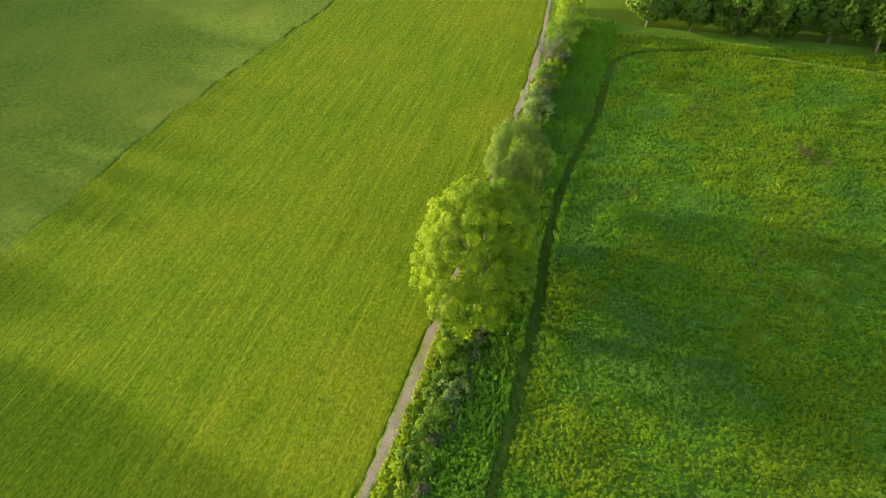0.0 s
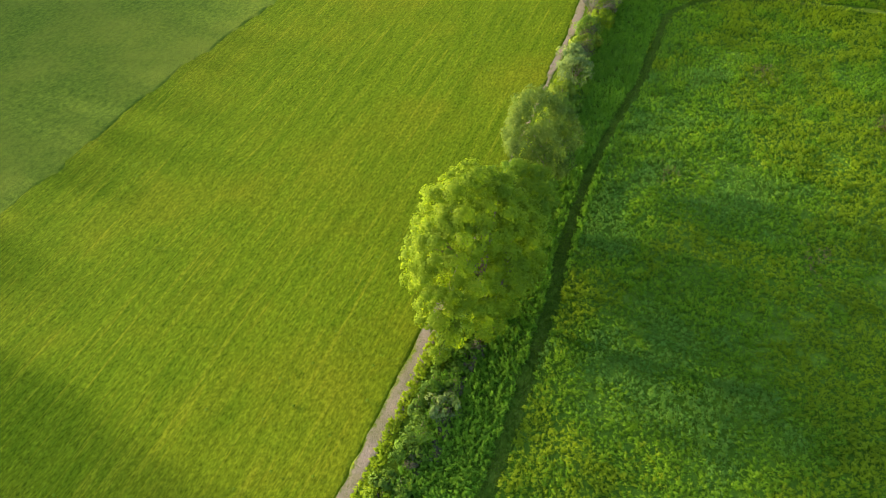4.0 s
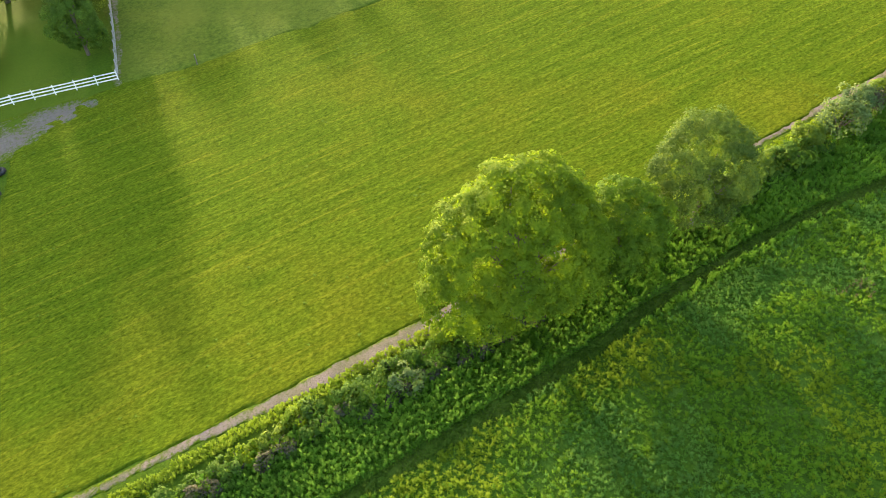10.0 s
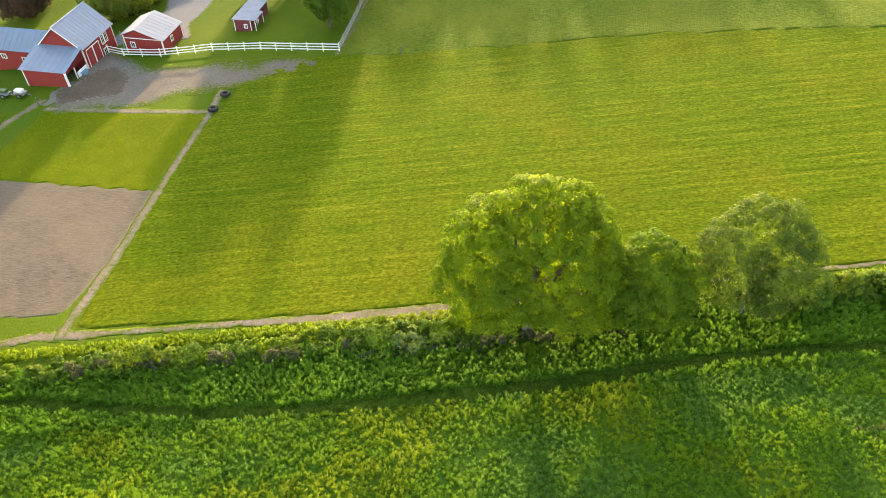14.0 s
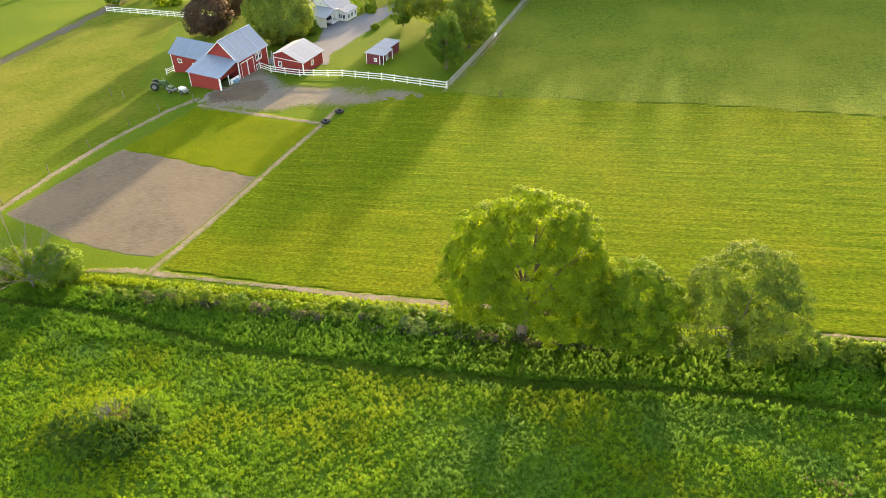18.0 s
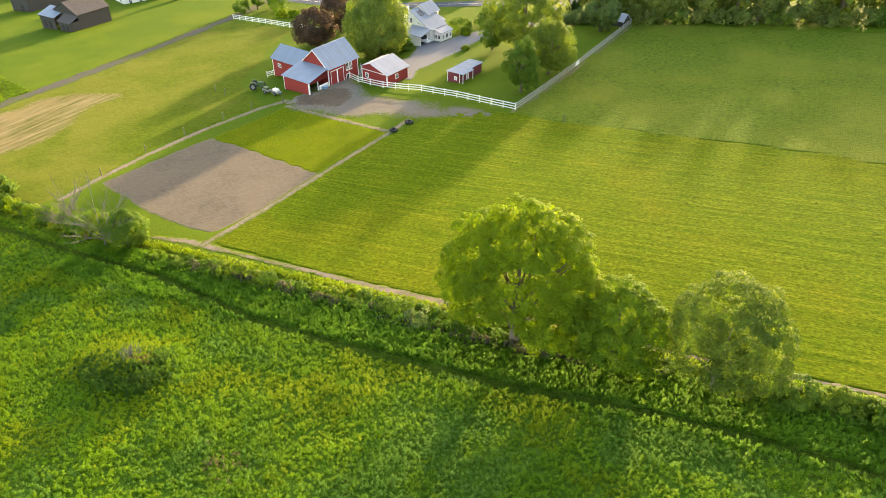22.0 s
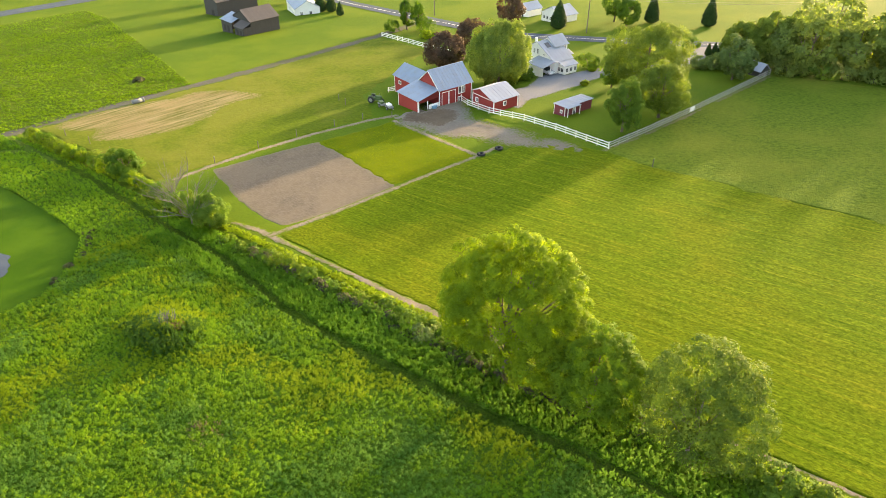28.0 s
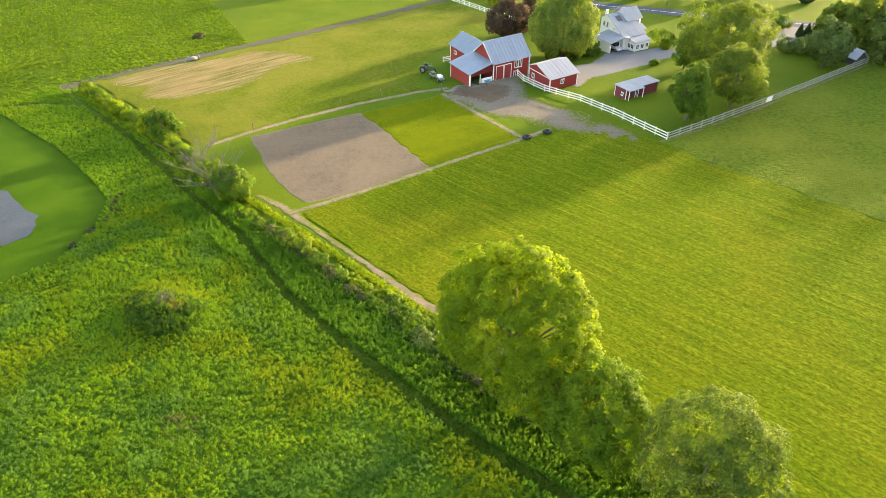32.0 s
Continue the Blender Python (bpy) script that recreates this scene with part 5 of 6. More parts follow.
# wing
part("wing_front_wall", wall_slab(bmesh.new(), -15.6, 5.4, -6.8, 5.4, -2.2, 2.2), M_RED, barn)
part("wing_back_wall", wall_slab(bmesh.new(), -15.6, 11.2, -6.8, 11.2, -2.2, 2.2), M_RED, barn)
wg = bmesh.new()
wg.faces.new([wg.verts.new(c) for c in ((-15.6, 5.48, -2.2), (-15.6, 11.12, -2.2), (-15.6, 11.12, 2.2), (-15.6, 8.3, 4.0), (-15.6, 5.48, 2.2))])
bmesh.ops.solidify(wg, geom=wg.faces[:], thickness=0.14)
part("wing_gable", wg, M_RED, barn)
roof_sheets(barn, (-15.95, 5.0, 2.05), (-6.8, 5.0, 2.05), (-15.95, 8.3, 4.1), (-6.8, 8.3, 4.1), M_TIN, 10)
roof_sheets(barn, (-15.95, 11.6, 2.05), (-6.8, 11.6, 2.05), (-15.95, 8.3, 4.1), (-6.8, 8.3, 4.1), M_TIN, 10)
window(barn, -13.6, 5.3, 0.6, 0.9, 0.8, "-v")
window(barn, -10.2, 5.3, -0.4, 1.0, 1.5, "-v", "small_door")
trim(barn, -15.6, 5.38, -1.6, 2.15)

# the small garage with an uneven gable
garage = thing("garage", -51.6, 61.2, "small red garage with a pale tin roof", "garage", turn=BARN_TURN, z=gz(-51.6, 61.2) - 0.05)
part("front_gable", gabled(bmesh.new(), -6.2, 0, 0, 2.75, 2.25, -3.9, 3.65), M_RED, garage)
part("back_gable", gabled(bmesh.new(), -6.2, 0, 6.2, 2.75, 2.25, -3.9, 3.65), M_RED, garage)
part("side_wall", wall_slab(bmesh.new(), 0, 0.08, 0, 6.12, -1, 2.25), M_RED, garage)
part("side_wall", wall_slab(bmesh.new(), -6.2, 0.08, -6.2, 6.12, -1, 2.75), M_RED, garage)
roof_sheets(garage, (0.35, -0.4, 2.18), (0.35, 6.6, 2.18), (-3.9, -0.4, 3.75), (-3.9, 6.6, 3.75), M_TINPALE, 8)
roof_sheets(garage, (-6.55, -0.4, 2.68), (-6.55, 6.6, 2.68), (-3.9, -0.4, 3.75), (-3.9, 6.6, 3.75), M_TINPALE, 8)
for u, v, z in ((0.0, -0.04, 2.2), (-6.2, -0.04, 2.65), (0.02, 6.2, 2.2)):
    trim(garage, u, v, -0.6, z)
window(garage, -4.9, -0.1, 0.75, 0.8, 0.95, "-v")
window(garage, 0.1, 2.7, 0.85, 0.8, 0.95, "u")
part("gable_band", bm_box((5.9, 0.05, 0.12), (-3.1, -0.11, 2.2)), M_WHITE, garage)
part("stove_pipe", bm_tube([(-6.5, -0.2, 0), (-6.5, -0.2, 2.4), (-6.4, -0.2, 3.3)], [0.09, 0.09, 0.08], 8), M_GREY, garage)

# the long low shed
shed = thing("long_shed", -41.6, 67.1, "long low red shed with a flat pale tin roof", "shed", turn=BARN_TURN)
part("front_wall", wall_slab(bmesh.new(), 0, 0, 2.7, 0, -1, 2.0), M_REDSHED, shed)
part("back_wall", wall_slab(bmesh.new(), 0, 7.4, 2.7, 7.4, -1, 1.9), M_REDSHED, shed)
part("side_wall", wall_slab(bmesh.new(), 0, 0.08, 0, 7.32, -1, 1.95), M_REDSHED, shed)
part("side_wall", wall_slab(bmesh.new(), 2.7, 0.08, 2.7, 7.32, -1, 1.95), M_REDSHED, shed)
roof_sheets(shed, (-0.3, -0.3, 2.05), (-0.3, 7.7, 2.0), (3.0, -0.3, 2.15), (3.0, 7.7, 2.1), M_TINPALE, 9)
roof_sheets(shed, (3.0, -0.3, 2.16), (3.0, 3.4, 2.14), (3.7, -0.3, 2.1), (3.7, 3.4, 2.08), M_TINPALE, 4)
for u, v in ((0, -0.04), (2.72, -0.04), (3.55, -0.1), (3.55, 3.2)):
    trim(shed, u, v, -0.4, 2.0, 0.11)
window(shed, 2.8, 2.4, 0.1, 0.8, 1.7, "u", "shed_door")
window(shed, 1.9, -0.1, 0.7, 0.6, 0.7, "-v")

# the white farmhouse with carport and sun porch
hz = gz(-57.6, 89)
house = thing("farmhouse", -61.8, 88.8, "white clapboard farmhouse with pale metal roofs", "house", turn=-14.0, z=hz)


def block(parent, u0, u1, v0, v1, eave0, eave1, apex_u, apex, material, roofing, sheets, over=0.35):
    part("front_gable", gabled(bmesh.new(), u0, u1, v0, eave0, eave1, apex_u, apex), material, parent)
    part("back_gable", gabled(bmesh.new(), u0, u1, v1, eave0, eave1, apex_u, apex), material, parent)
    part("side_wall", wall_slab(bmesh.new(), u0, v0 + 0.08, u0, v1 - 0.08, -1, eave0), material, parent)
    part("side_wall", wall_slab(bmesh.new(), u1, v0 + 0.08, u1, v1 - 0.08, -1, eave1), material, parent)
    for ue, ez, s in ((u0, eave0, -1), (u1, eave1, 1)):
        slope = (apex - ez) / abs(apex_u - ue)
        roof_sheets(parent, (ue + s * over, v0 - over, ez - slope * over + 0.06), (ue + s * over, v1 + over, ez - slope * over + 0.06), (apex_u, v0 - over, apex + 0.06), (apex_u, v1 + over, apex + 0.06), roofing, sheets)


block(house, -3.1, 4.5, 3.5, 9.0, 5.0, 2.9, -1.3, 6.0, M_WHITE, M_TINPALE, 7)
block(house, -3.3, 1.2, 6.6, 10.6, 5.1, 5.1, -1.05, 6.7, M_WHITE, M_TINPALE, 5)
for u in (-2.0, -0.9):
    window(house, u, 3.4, 3.3, 0.75, 1.3, "-v")
window(house, 1.2, 3.4, 3.4, 0.6, 0.6, "-v")
for v in (7.4, 8.6, 9.8):
    window(house, 1.3, v, 3.75, 0.7, 1.1, "u")
part("chimney", bm_box((0.5, 0.5, 1.5), (-2.5, 4.2, 5.1), 0.03), M_WHITE, house)
roof_sheets(house, (0.9, 4.6, 5.00), (0.9, 5.8, 5.00), (-0.4, 4.6, 5.68), (-0.4, 5.8, 5.68), M_GLASS, 1, name="roof_light")
roof_sheets(house, (3.2, 9.4, 3.0), (3.2, 11.0, 3.0), (1.3, 9.4, 3.7), (1.3, 11.0, 3.7), M_TINPALE, 3)
# carport
part("carport_wall", wall_slab(bmesh.new(), 0, 0, 4.5, 0, -1, 2.25), M_WHITE, house)
part("carport_wall", wall_slab(bmesh.new(), 0, 0.08, 0, 3.4, -1, 2.6), M_WHITE, house)
roof_sheets(house, (-0.5, -0.5, 2.25), (5.1, -0.5, 2.25), (-0.5, 3.42, 3.05), (5.1, 3.42, 3.05), M_TINPALE, 6)
roof_sheets(house, (5.1, 3.45, 2.85), (5.1, 4.7, 2.75), (4.4, 3.45, 3.05), (4.4, 4.7, 2.95), M_TINPALE, 2)
for u, v in ((4.6, 0), (4.6, 2.4), (4.6, 4.4)):
    part("carport_post", bm_box((0.16, 0.16, 3.1), (u, v, -0.8)), M_WHITE, house)
# upright dark panel that stands in for the shade inside the carport
part("carport_shade", bm_box((0.06, 4.3, 2.9), (1.4, 2.2, -0.9)), M_SHADE, house)
window(house, 1.1, -0.1, 0.15, 0.8, 1.6, "-v", "side_door")
# sun porch
part("porch_wall", wall_slab(bmesh.new(), 4.7, 4.9, 6.5, 4.9, -1, 2.1), M_WHITE, house)
part("porch_wall", wall_slab(bmesh.new(), 6.5, 4.98, 6.5, 8.8, -1, 2.1), M_WHITE, house)
roof_sheets(house, (6.9, 4.5, 2.1), (6.9, 9.1, 2.1), (4.6, 4.5, 2.7), (4.6, 9.1, 2.7), M_TINPALE, 5)
for u in (5.1, 6.0):
    window(house, u, 4.8, 0.6, 0.9, 1.1, "-v")
for v in (5.6, 6.9, 8.2):
    window(house, 6.6, v, 0.6, 0.9, 1.1, "u")


# old grey barns beyond the lane
old = thing("old_barn", -172.2, 82.5, "weathered dark board barn with a rusty roof", "barn", turn=-6.0, z=gz(-163, 83))
block(old, 2, 12, 3, 13, 4.2, 4.2, 7.0, 6.8, M_OLDWOOD, M_OLDROOF, 9)
part("shed_wall", wall_slab(bmesh.new(), -1.5, 0.5, 5.0, 0.5, -1.5, 3.0), M_OLDWOOD, old)
part("shed_wall", wall_slab(bmesh.new(), -1.5, 0.6, -1.5, 6.0, -1.5, 3.0), M_OLDWOOD, old)
roof_sheets(old, (-1.9, 0.2, 2.9), (5.2, 0.2, 2.9), (-1.9, 4.8, 4.4), (5.2, 4.8, 4.4), M_TIN, 7, name="roof_sheet")
part("lower_shed", wall_slab(bmesh.new(), 7.0, 0.2, 12.0, 0.2, -1.5, 2.6), M_OLDWOOD, old)
part("lower_shed", wall_slab(bmesh.new(), 12.0, 0.3, 12.0, 3.0, -1.5, 2.6), M_OLDWOOD, old)
roof_sheets(old, (6.7, -0.2, 2.5), (12.4, -0.2, 2.5), (6.7, 3.2, 3.9), (12.4, 3.2, 3.9), M_OLDROOF, 6)
# dark panels on the walls, painted as the shade within doorways
for u in (0.4, 2.6, 8.6, 10.6):
    part("door_opening", bm_box((1.1, 0.1, 1.9), (u, 0.4 if u < 5 else 0.1, -0.2)), M_SHADE, old)
old2 = thing("old_barn", -207.1, 99.1, "weathered dark board barn with a rusty roof", "barn", turn=-6.0, z=gz(-200, 100))
block(old2, 0, 9, 0, 16, 5.0, 5.0, 4.5, 7.2, M_OLDWOOD, M_OLDROOF, 8)
# dark panel on the front wall, painted as a shaded doorway
part("door_opening", bm_box((1.6, 0.1, 2.4), (5.5, -0.1, -0.5)), M_SHADE, old2)
far = thing("white_farm_building", -172.5, 112.0, "long low white building with a blue-grey roof", "house", turn=62.0, z=gz(-178, 116))
block(far, 0, 8.5, 0, 15.0, 2.8, 2.8, 4.2, 5.2, M_WHITE, M_TIN, 8)
for u in (2.0, 5.2):
    window(far, u, -0.1, 0.4, 1.0, 1.4, "-v")
for v in (3.0, 5.0, 7.0, 9.0):
    window(far, -0.1, v, 0.6, 1.3, 0.9, "-u")
nb = thing("roadside_house", -92.5, 142.6, "pale beige house with a grey shingled roof", "house", turn=-14.0)
block(nb, 0, 8.0, 0, 7.0, 2.8, 2.8, 4.0, 4.8, M_WHITE, M_TIN, 6)
for u in (1.2, 2.6, 4.0, 5.4, 6.8):
    window(nb, u, -0.1, 0.8, 0.9, 1.2, "-v")
nb2 = thing("white_outbuilding", -104, 146, "small white outbuilding across the road", "shed", turn=-14.0)
block(nb2, 0, 5.0, 0, 6.0, 2.6, 2.6, 2.5, 4.2, M_WHITE, M_TIN, 5)
window(nb2, 2.5, -0.1, 0.1, 2.0, 2.0, "-v", "garage_door")
hut = thing("garden_hut", -17.8, 111.2, "small grey hut with a pale metal roof", "shed", turn=74.0)
block(hut, 0, 2.8, 0, 2.6, 1.3, 1.3, 1.4, 2.5, M_OLDWOOD, M_TINPALE, 4)


# ---------------------------------------------------------------- fences
def fence(name, line, spacing, height, rails, material, label, group="", post=0.13):
    """Posts at even steps along a line, and rails from post to post, all following the ground."""
    f = thing(name, *line[0], label, "fence", group)
    base = f.matrix_world.inverted()
    stops = []
    for (ax, ay), (bx, by) in zip(line, line[1:]):
        n = max(1, round(math.hypot(bx - ax, by - ay) / spacing))
        stops += [(ax + (bx - ax) * q / n, ay + (by - ay) * q / n) for q in range(n)]
    stops.append(line[-1])
    gg = random.Random(len(stops))
    for sx, sy in stops:
        bm = bm_box((post, post, height + 0.4), (0, 0, -0.3), 0.012)
        bm.transform(base @ Matrix.Translation((sx, sy, gz(sx, sy))) @ Matrix.Rotation(gg.uniform(-0.02, 0.02), 4, 'X'))
        part("post", bm, material, f)
    for (ax, ay), (bx, by) in zip(stops, stops[1:]):
        a, b = Vector((ax, ay, gz(ax, ay))), Vector((bx, by, gz(bx, by)))
        d = b - a
        m = base @ Matrix.Translation(a) @ Matrix((d.normalized(), Vector((-d.y, d.x, 0)).normalized(), Vector((0, 0, 1)))).transposed().to_4x4()
        for r in range(rails):
            h = height * (0.28 + 0.66 * r / max(1, rails - 1))
            bm = bm_box((d.length, 0.04, 0.15), (d.length / 2, -post * 0.6, h - 0.07 + gg.uniform(-0.02, 0.02)))
            bm.transform(m)
            part("rail", bm, material, f)
    return f


fence("white_fence", [(-63.4, 64.0), (-58.0, 61.2), (-52.0, 60.2), (-44.0, 60.4), (-36.3, 59.0), (-24.1, 55.6)], 2.5, 1.3, 3, M_WHITE, "white three-rail board fence round the farmyard", "white fences")
fence("paddock_fence", [(-24.1, 55.9), (-22.4, 66.0), (-20.5, 79), (-18.0, 100), (-16.4, 113.6)], 2.6, 1.3, 3, M_PALEWOOD, "weathered grey three-rail fence along the paddock")
fence("white_fence", [(-121.0, 101.6), (-108, 98.7), (-96.6, 96.0), (-88, 94)], 2.5, 1.3, 3, M_WHITE, "white three-rail board fence along the lane", "white fences")
fence("white_fence", [(-78.4, 59.6), (-77.6, 61.6), (-76.6, 63.2)], 2.5, 1.1, 3, M_WHITE, "short white board fence beside the barn wing", "white fences")
for x, y in ((-75.6, 14.0), (-75.4, 22.9), (-74.4, 30.8), (-72.4, 38.4), (-70.4, 44.0), (-66.0, 47.6), (-80.6, 49.0), (-14.9, 52.5), (-84.2, 50.5), (-105, 6.5), (-114, 6.0), (-96, 6.0)):
    p = thing("fence_post", x, y, "thin weathered wooden fence post", "post", "field posts")
    part("shaft", bm_tube([(0, 0, -0.3), (0.01, 0, 0.7), (0.03, 0.01, 1.4)], [0.08, 0.075, 0.07], 7), M_POST, p)
    part("cap", bm_tube([(0.03, 0.01, 1.4), (0.03, 0.01, 1.46)], [0.075, 0.03], 7), M_GREY, p)
rail = thing("hedge_rail", -34.6, -1.9, "pale old rail lying out of the hedge", "rail", turn=8)
part("bar", bm_box((2.2, 0.1, 0.12), (0, 0, 0.75), 0.01), M_DEAD, rail)
for u in (-1.0, 1.0):
    part("stake", bm_tube([(u, 0, -0.2), (u, 0, 0.9)], [0.05, 0.04], 6), M_POST, rail)


# ---------------------------------------------------------------- yard things
def bm_ring(radius, tube, sides=20, ring_sides=8):
    bm = bmesh.new()
    rows = []
    for i in range(sides):
        a = 2 * math.pi * i / sides
        rows.append([bm.verts.new(((radius + tube * math.cos(b)) * math.cos(a), (radius + tube * math.cos(b)) * math.sin(a), tube * math.sin(b))) for b in (2 * math.pi * q / ring_sides for q in range(ring_sides))])
    for i in range(sides):
        for q in range(ring_sides):
            bm.faces.new((rows[i][q], rows[(i + 1) % sides][q], rows[(i + 1) % sides][(q + 1) % ring_sides], rows[i][(q + 1) % ring_sides]))
    bmesh.ops.recalc_face_normals(bm, faces=bm.faces)
    return bm


tyre = thing("tractor_tyre", -40.1, 41.8, "old black tractor tyre lying on the path", "tyre", "old tyres")
t0 = bm_ring(0.46, 0.21)
t0.transform(Matrix.Translation((0, 0, 0.3)))
casing = part("casing", t0, M_RUBBER, tyre, smooth=True)
for k in range(18):
    bm = bm_box((0.08, 0.05, 0.26), (0.66, 0, 0.17))
    bm.transform(Matrix.Rotation(2 * math.pi * k / 18, 4, 'Z'))
    part("lug", bm, M_RUBBER, casing)
copy_thing(tyre, pose(-39.2, 45.6, gz(-39.2, 45.6), 0, 0, 40))


def wheel(parent, u, v, r, w):
    bm = bm_ring(r * 0.74, r * 0.26, 18, 8)
    bm.transform(Matrix.Translation((u, v, r)) @ Matrix.Rotation(math.pi / 2, 4, 'X') @ Matrix.Diagonal((1, 1, w / (r * 0.52), 1)))
    t = part("wheel", bm, M_RUBBER, parent, smooth=True)
    rim = bm_tube([(u, v - w * 0.3, r), (u, v + w * 0.3, r)], [r * 0.52, r * 0.52], 14)
    part("rim", rim, M_GREY, t)


tractor = thing("old_tractor", -75.6, 52.8, "old green tractor parked beside the barn", "tractor", turn=20)
part("chassis", bm_box((2.4, 0.5, 0.5), (0.2, 0, 0.55), 0.06), M_GREEN, tractor)
part("hood", bm_box((1.4, 0.6, 0.6), (0.75, 0, 0.95), 0.12), M_GREEN, tractor)
part("seat", bm_box((0.45, 0.45, 0.35), (-0.75, 0, 1.05), 0.08), M_RUBBER, tractor)
part("exhaust", bm_tube([(0.9, 0.1, 1.5), (0.9, 0.1, 2.1)], [0.04, 0.05], 6), M_GREY, tractor)
wheelring = bm_ring(0.2, 0.02, 12, 5)
wheelring.transform(Matrix.Translation((-0.2, 0, 1.65)) @ Matrix.Rotation(0.5, 4, 'Y'))
part("steering_wheel", wheelring, M_RUBBER, tractor)
for v in (-0.75, 0.75):
    wheel(tractor, -0.7, v, 0.72, 0.36)
    wheel(tractor, 1.25, v * 0.8, 0.4, 0.2)
    part("mudguard", bm_box((1.0, 0.36, 0.08), (-0.7, v * 0.95, 1.5), 0.03), M_GREEN, tractor)
for x, y, lab, top in ((-72.2, 51.2, "low green farm implement with two wheels", M_GREEN), (-69.6, 50.7, "small trailer with a white box on wheels", M_WHITE)):
    cart = thing("farm_cart", x, y, lab, "farm cart", turn=-15)
    part("bed", bm_box((1.7, 1.0, 0.3), (0, 0, 0.5), 0.04), M_GREY, cart)
    part("box", bm_box((1.2, 0.8, 0.4), (-0.1, 0, 0.802), 0.06), top, cart)
    part("drawbar", bm_tube([(0.8, 0, 0.6), (1.6, 0, 0.45)], [0.05, 0.04], 6), M_GREY, cart)
    for v in (-0.6, 0.6):
        wheel(cart, 0.0, v, 0.36, 0.18)
tub = thing("water_tub", -62.2, 55.8, "pale blue plastic tub before the barn", "tub")
bm = bm_tube([(0, 0, 0), (0, 0, 0.55)], [0.5, 0.62], 16)
part("shell", bm, M_BLUE, tub)
part("rim", bm_ring(0.62, 0.04, 16, 6), M_BLUE, tub).location = (0, 0, 0.55)


def car(x, y, turn, paint, label, z=None):
    c = thing("parked_car", x, y, label, "car", turn=turn, z=z)
    body = bm_prism([(-2.2, 0.35), (2.15, 0.35), (2.2, 0.75), (1.5, 0.95), (0.9, 1.0), (-2.2, 1.05)], -0.88, 0.88)
    bmesh.ops.bevel(body, geom=body.edges[:], offset=0.06, segments=2, affect='EDGES')
    part("body", body, paint, c, smooth=True)
    cab = bm_prism([(-2.05, 1.0), (1.0, 1.0), (0.35, 1.55), (-1.8, 1.58)], -0.78, 0.78)
    bmesh.ops.bevel(cab, geom=cab.edges[:], offset=0.06, segments=2, affect='EDGES')
    roof = part("cabin", cab, M_GLASS, c, "dark glazed cabin")
    part("roof", bm_box((1.9, 1.4, 0.06), (-0.75, 0, 1.565), 0.025), paint, c)
    for u in (-1.4, 1.4):
        for v in (-0.8, 0.8):
            wheel(c, u, v, 0.34, 0.22)
    for v in (-0.6, 0.6):
        part("headlight", bm_box((0.06, 0.34, 0.14), (2.17, v, 0.68), 0.02), M_WHITE, c)
    return c


car(-58.2, 90.6, -14, M_CAR, "silver car parked in the carport", z=hz + 0.0)
car(-85.6, -24.2, 60, M_CAR, "white car parked on the gravel lot")
car(-67.6, -28.6, 200, M_BLACKCAR, "black car parked on the gravel lot")
pole = thing("utility_pole", -71.4, 132.6, "tall wooden utility pole beside the road", "utility pole")
part("shaft", bm_tube([(0, 0, -0.5), (0, 0, 5), (0, 0, 10.5)], [0.17, 0.15, 0.11], 8), M_POST, pole)
part("crossarm", bm_box((0.12, 2.4, 0.14), (0, 0, 9.8)), M_POST, pole)
for v in (-1.0, 0.0, 1.0):
    part("insulator", bm_tube([(0, v, 9.94), (0, v, 10.15)], [0.05, 0.03], 6), M_GREY, pole)
pole2 = copy_thing(pole, pose(-128, 133.5, gz(-128, 133.5), 0, 0, 10))
pole3 = copy_thing(pole, pose(-18, 145, gz(-18, 145), 0, 0, 0))
for k, ((ax, ay), (bx, by)) in enumerate((((-71.4, 132.6), (-128, 133.5)), ((-71.4, 132.6), (-18, 145)))):
    w = tagged(new("power_line"), "thin dark power lines between utility poles", "power line", "power lines")
    for off in (-1.0, 1.0):
        pts = []
        for q in range(13):
            f = q / 12
            px, py = ax + (bx - ax) * f, ay + (by - ay) * f + off
            pts.append((px, py, gz(ax, ay) * (1 - f) + gz(bx, by) * f + 10.1 - 4 * 0.9 * f * (1 - f)))
        part("wire", bm_tube(pts, [0.02] * 13, 4), M_GREY, w)

# the overgrown heap in the meadow
g = random.Random(21)
# brambles on the south flank only, their dark leaves painting its shaded side
for k, (dx, dy, h, r) in enumerate([(-2.6, -2.4, 0.7, 1.3), (-0.4, -2.8, 0.75, 1.4), (1.9, -2.0, 0.7, 1.1), (-4.6, -2.2, 0.6, 1.1)]):
    shrub("bramble_clump", -36.2 + dx, -18.2 + dy, h, r, r * 0.8, L_DARK, "bramble clump darkened as the shaded flank of an overgrown heap in the meadow", 1201 + k, 26, 80, 0.14, "bramble clumps")
L_HEAP = leafy("heap_weeds", ((0.045, 0.115, 0.022), (0.075, 0.170, 0.030), (0.110, 0.225, 0.042)), 0.5, 0.2)
x, y = scatter(5200, (-44, -29, -25, -13), lambda x, y: (((x + 36.6) / 5.4) ** 2 + ((y + 19.0) / 3.6) ** 2 + 0.9 * value_noise(x, y, 1.8, 83) + 0.3 * rng.normal(0, 1, len(x)) < 0.75) & (np.hypot(x + 35.4, y + 17.4) > 0.9))
sprays("heap_weeds", x, y, 0.62 * rng.uniform(0.7, 1.3, len(x)), 0.22, 14, 0.16, L_HEAP, "tall dark green weeds over an old heap", slim=0.7)
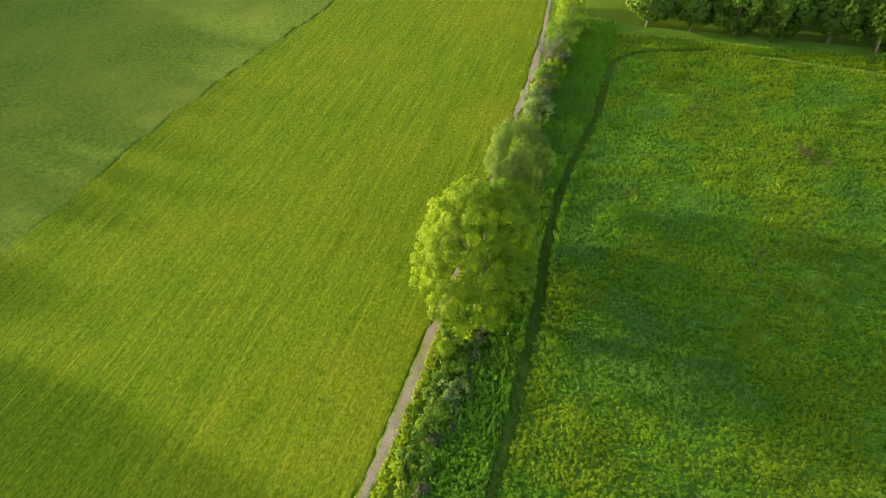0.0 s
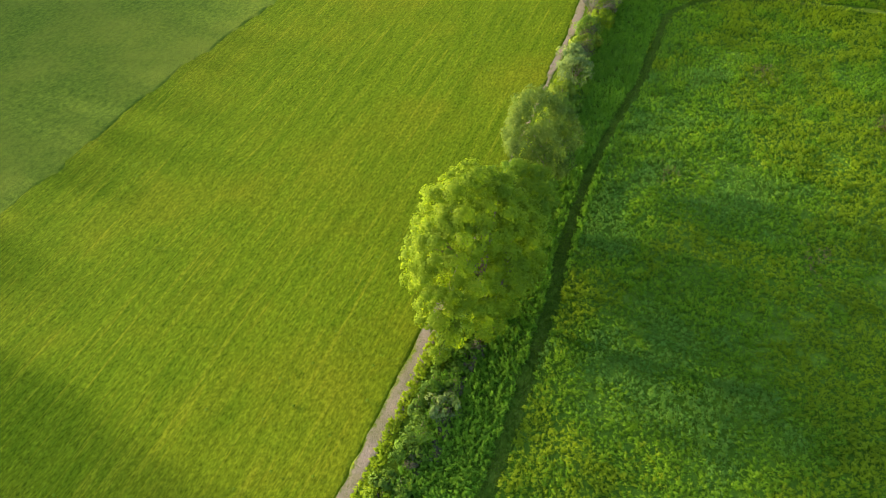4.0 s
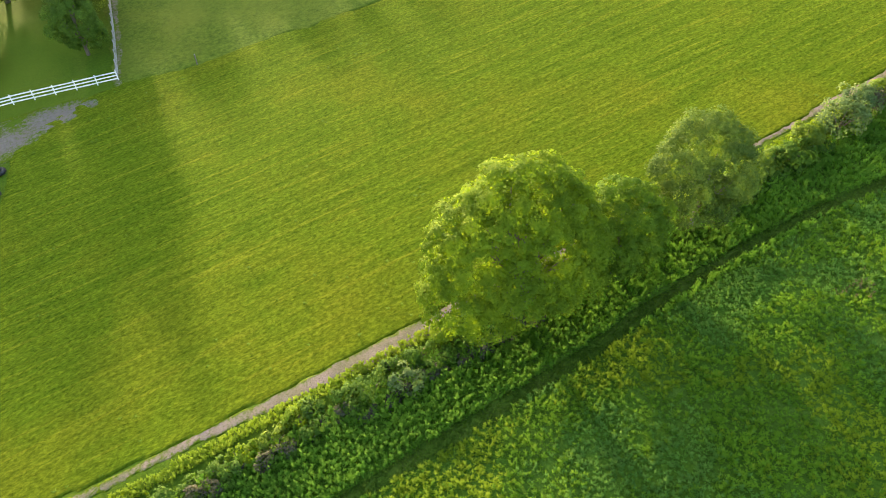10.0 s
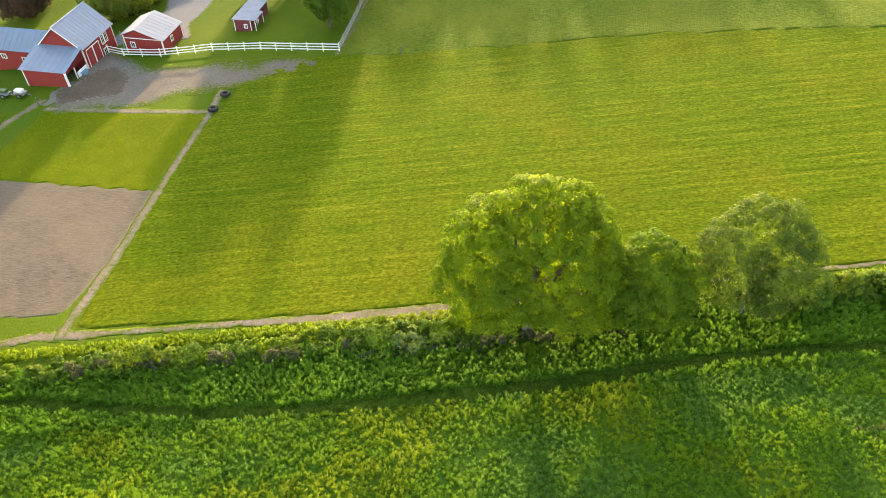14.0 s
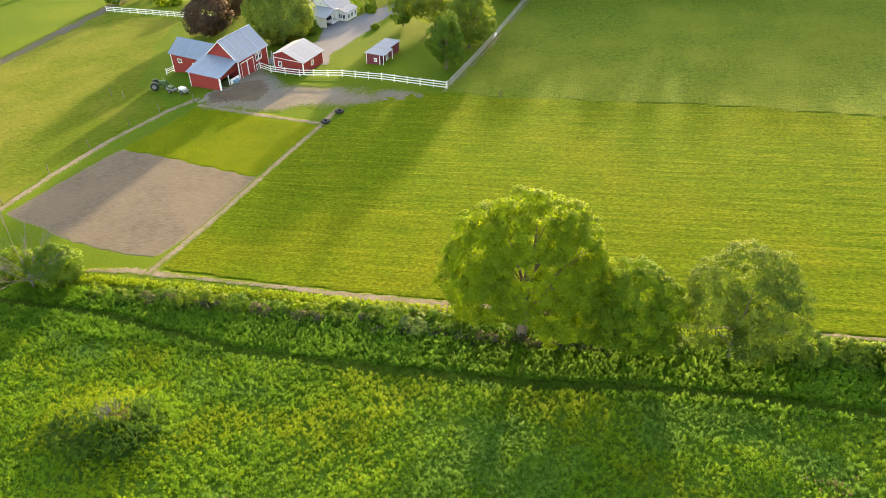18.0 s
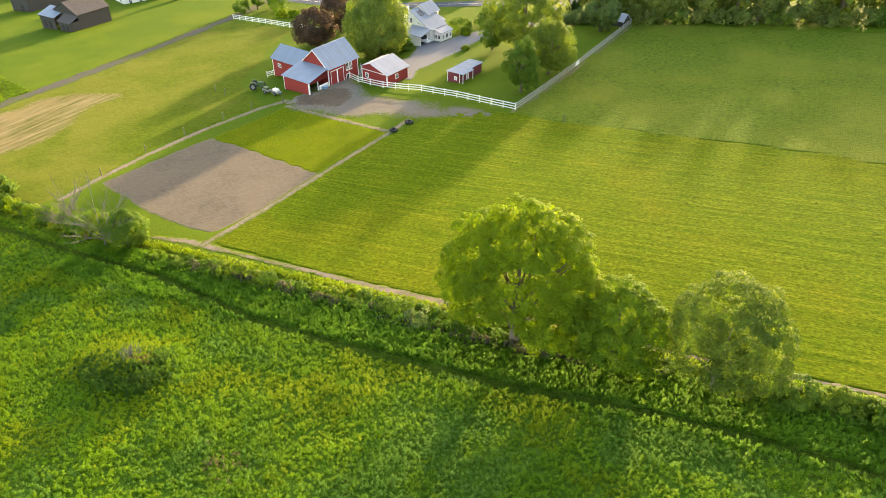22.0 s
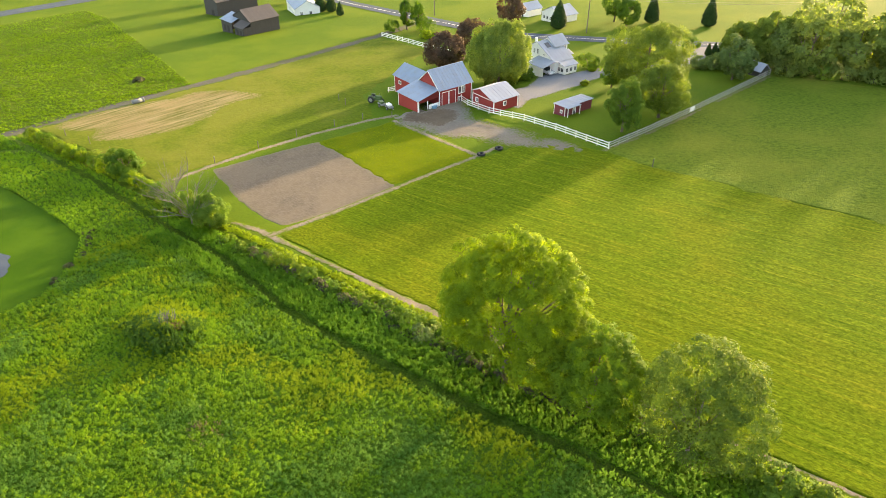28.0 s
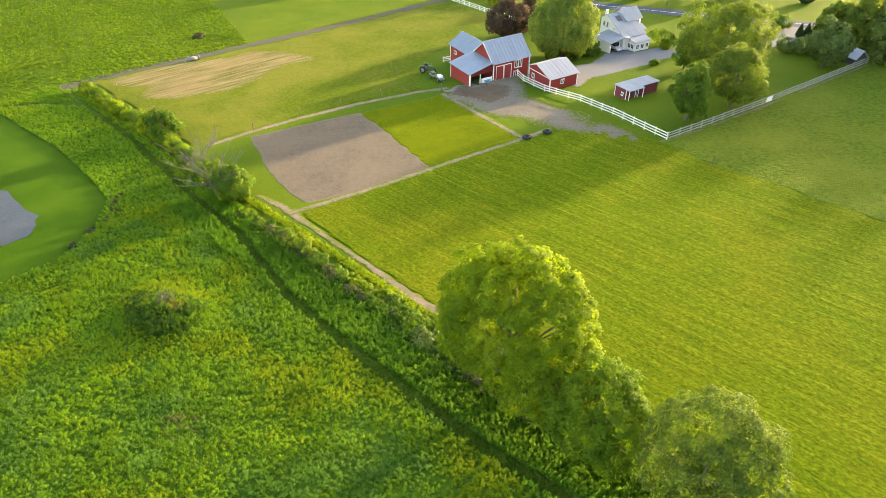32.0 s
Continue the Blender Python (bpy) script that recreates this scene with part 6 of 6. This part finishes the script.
x, y = -35.4 + rng.normal(0, 0.7, 90), -17.4 + rng.normal(0, 0.6, 90)
sprays("heap_straw", x, y, 0.4 * rng.uniform(0.6, 1.3, 90), 0.2, 10, 0.14, L_STRAW, "dry straw-coloured stalks on top of an old heap")
stalks = bmesh.new()
g = random.Random(77)
heap = thing("dry_stalks", -36.0, -18.0, "pale dry stalks on an overgrown heap", "stalks")
for k in range(60):
    a, r = g.uniform(0, 6.28), g.uniform(0, 0.9)
    o = Vector((math.cos(a) * r, math.sin(a) * r, 0.9))
    bm_tube([o, o + Vector((g.uniform(-0.4, 0.4), g.uniform(-0.4, 0.4), g.uniform(0.5, 1.0)))], [0.02, 0.008], 4, stalks)
part("stems", stalks, M_DEAD, heap)
slab = thing("concrete_pipe", -122.2, 25.6, "short pale concrete pipe beside the lane", "pipe", turn=80)
part("barrel", bm_tube([(-1.2, 0, 0.45), (1.2, 0, 0.45)], [0.45, 0.45], 14), M_CONCRETE, slab, smooth=True)
part("bell", bm_tube([(1.2, 0, 0.45), (1.4, 0, 0.45)], [0.55, 0.55], 14), M_CONCRETE, slab, smooth=True)

# white panel in the paddock fence, brush heap in the rough pasture, dead weeds along the clipped lawn
# plain white boards hung on the fence; no gate is known there
panel = thing("white_gate", -20.3, 80.6, "short white board panel hung on a grey fence", "gate", turn=82)
for h in (0.45, 0.75, 1.05):
    part("board", bm_box((1.6, 0.05, 0.24), (0, -0.18, h)), M_WHITE, panel)
g = random.Random(77)
for k in range(4):
    shrub("brush_heap", -141 + g.uniform(-2.2, 2.2), 36 + g.uniform(-1.4, 1.4), g.uniform(0.45, 0.75), 1.4, 1.1, L_BROWN, "grey heap of cut brush in the rough pasture", 1701 + k, 18, 40, 0.22, "brush heaps")
for k in range(6):
    f = k / 5
    shrub("dead_weeds", -67.8 + 9.5 * f + g.uniform(-0.3, 0.3), -11.9 - 8.6 * f * f + g.uniform(-0.3, 0.3), g.uniform(0.4, 0.7), 0.8, 0.6, L_BROWN, "grey dead weeds along the edge of a clipped lawn", 1720 + k, 12, 34, 0.14, "dead weeds")
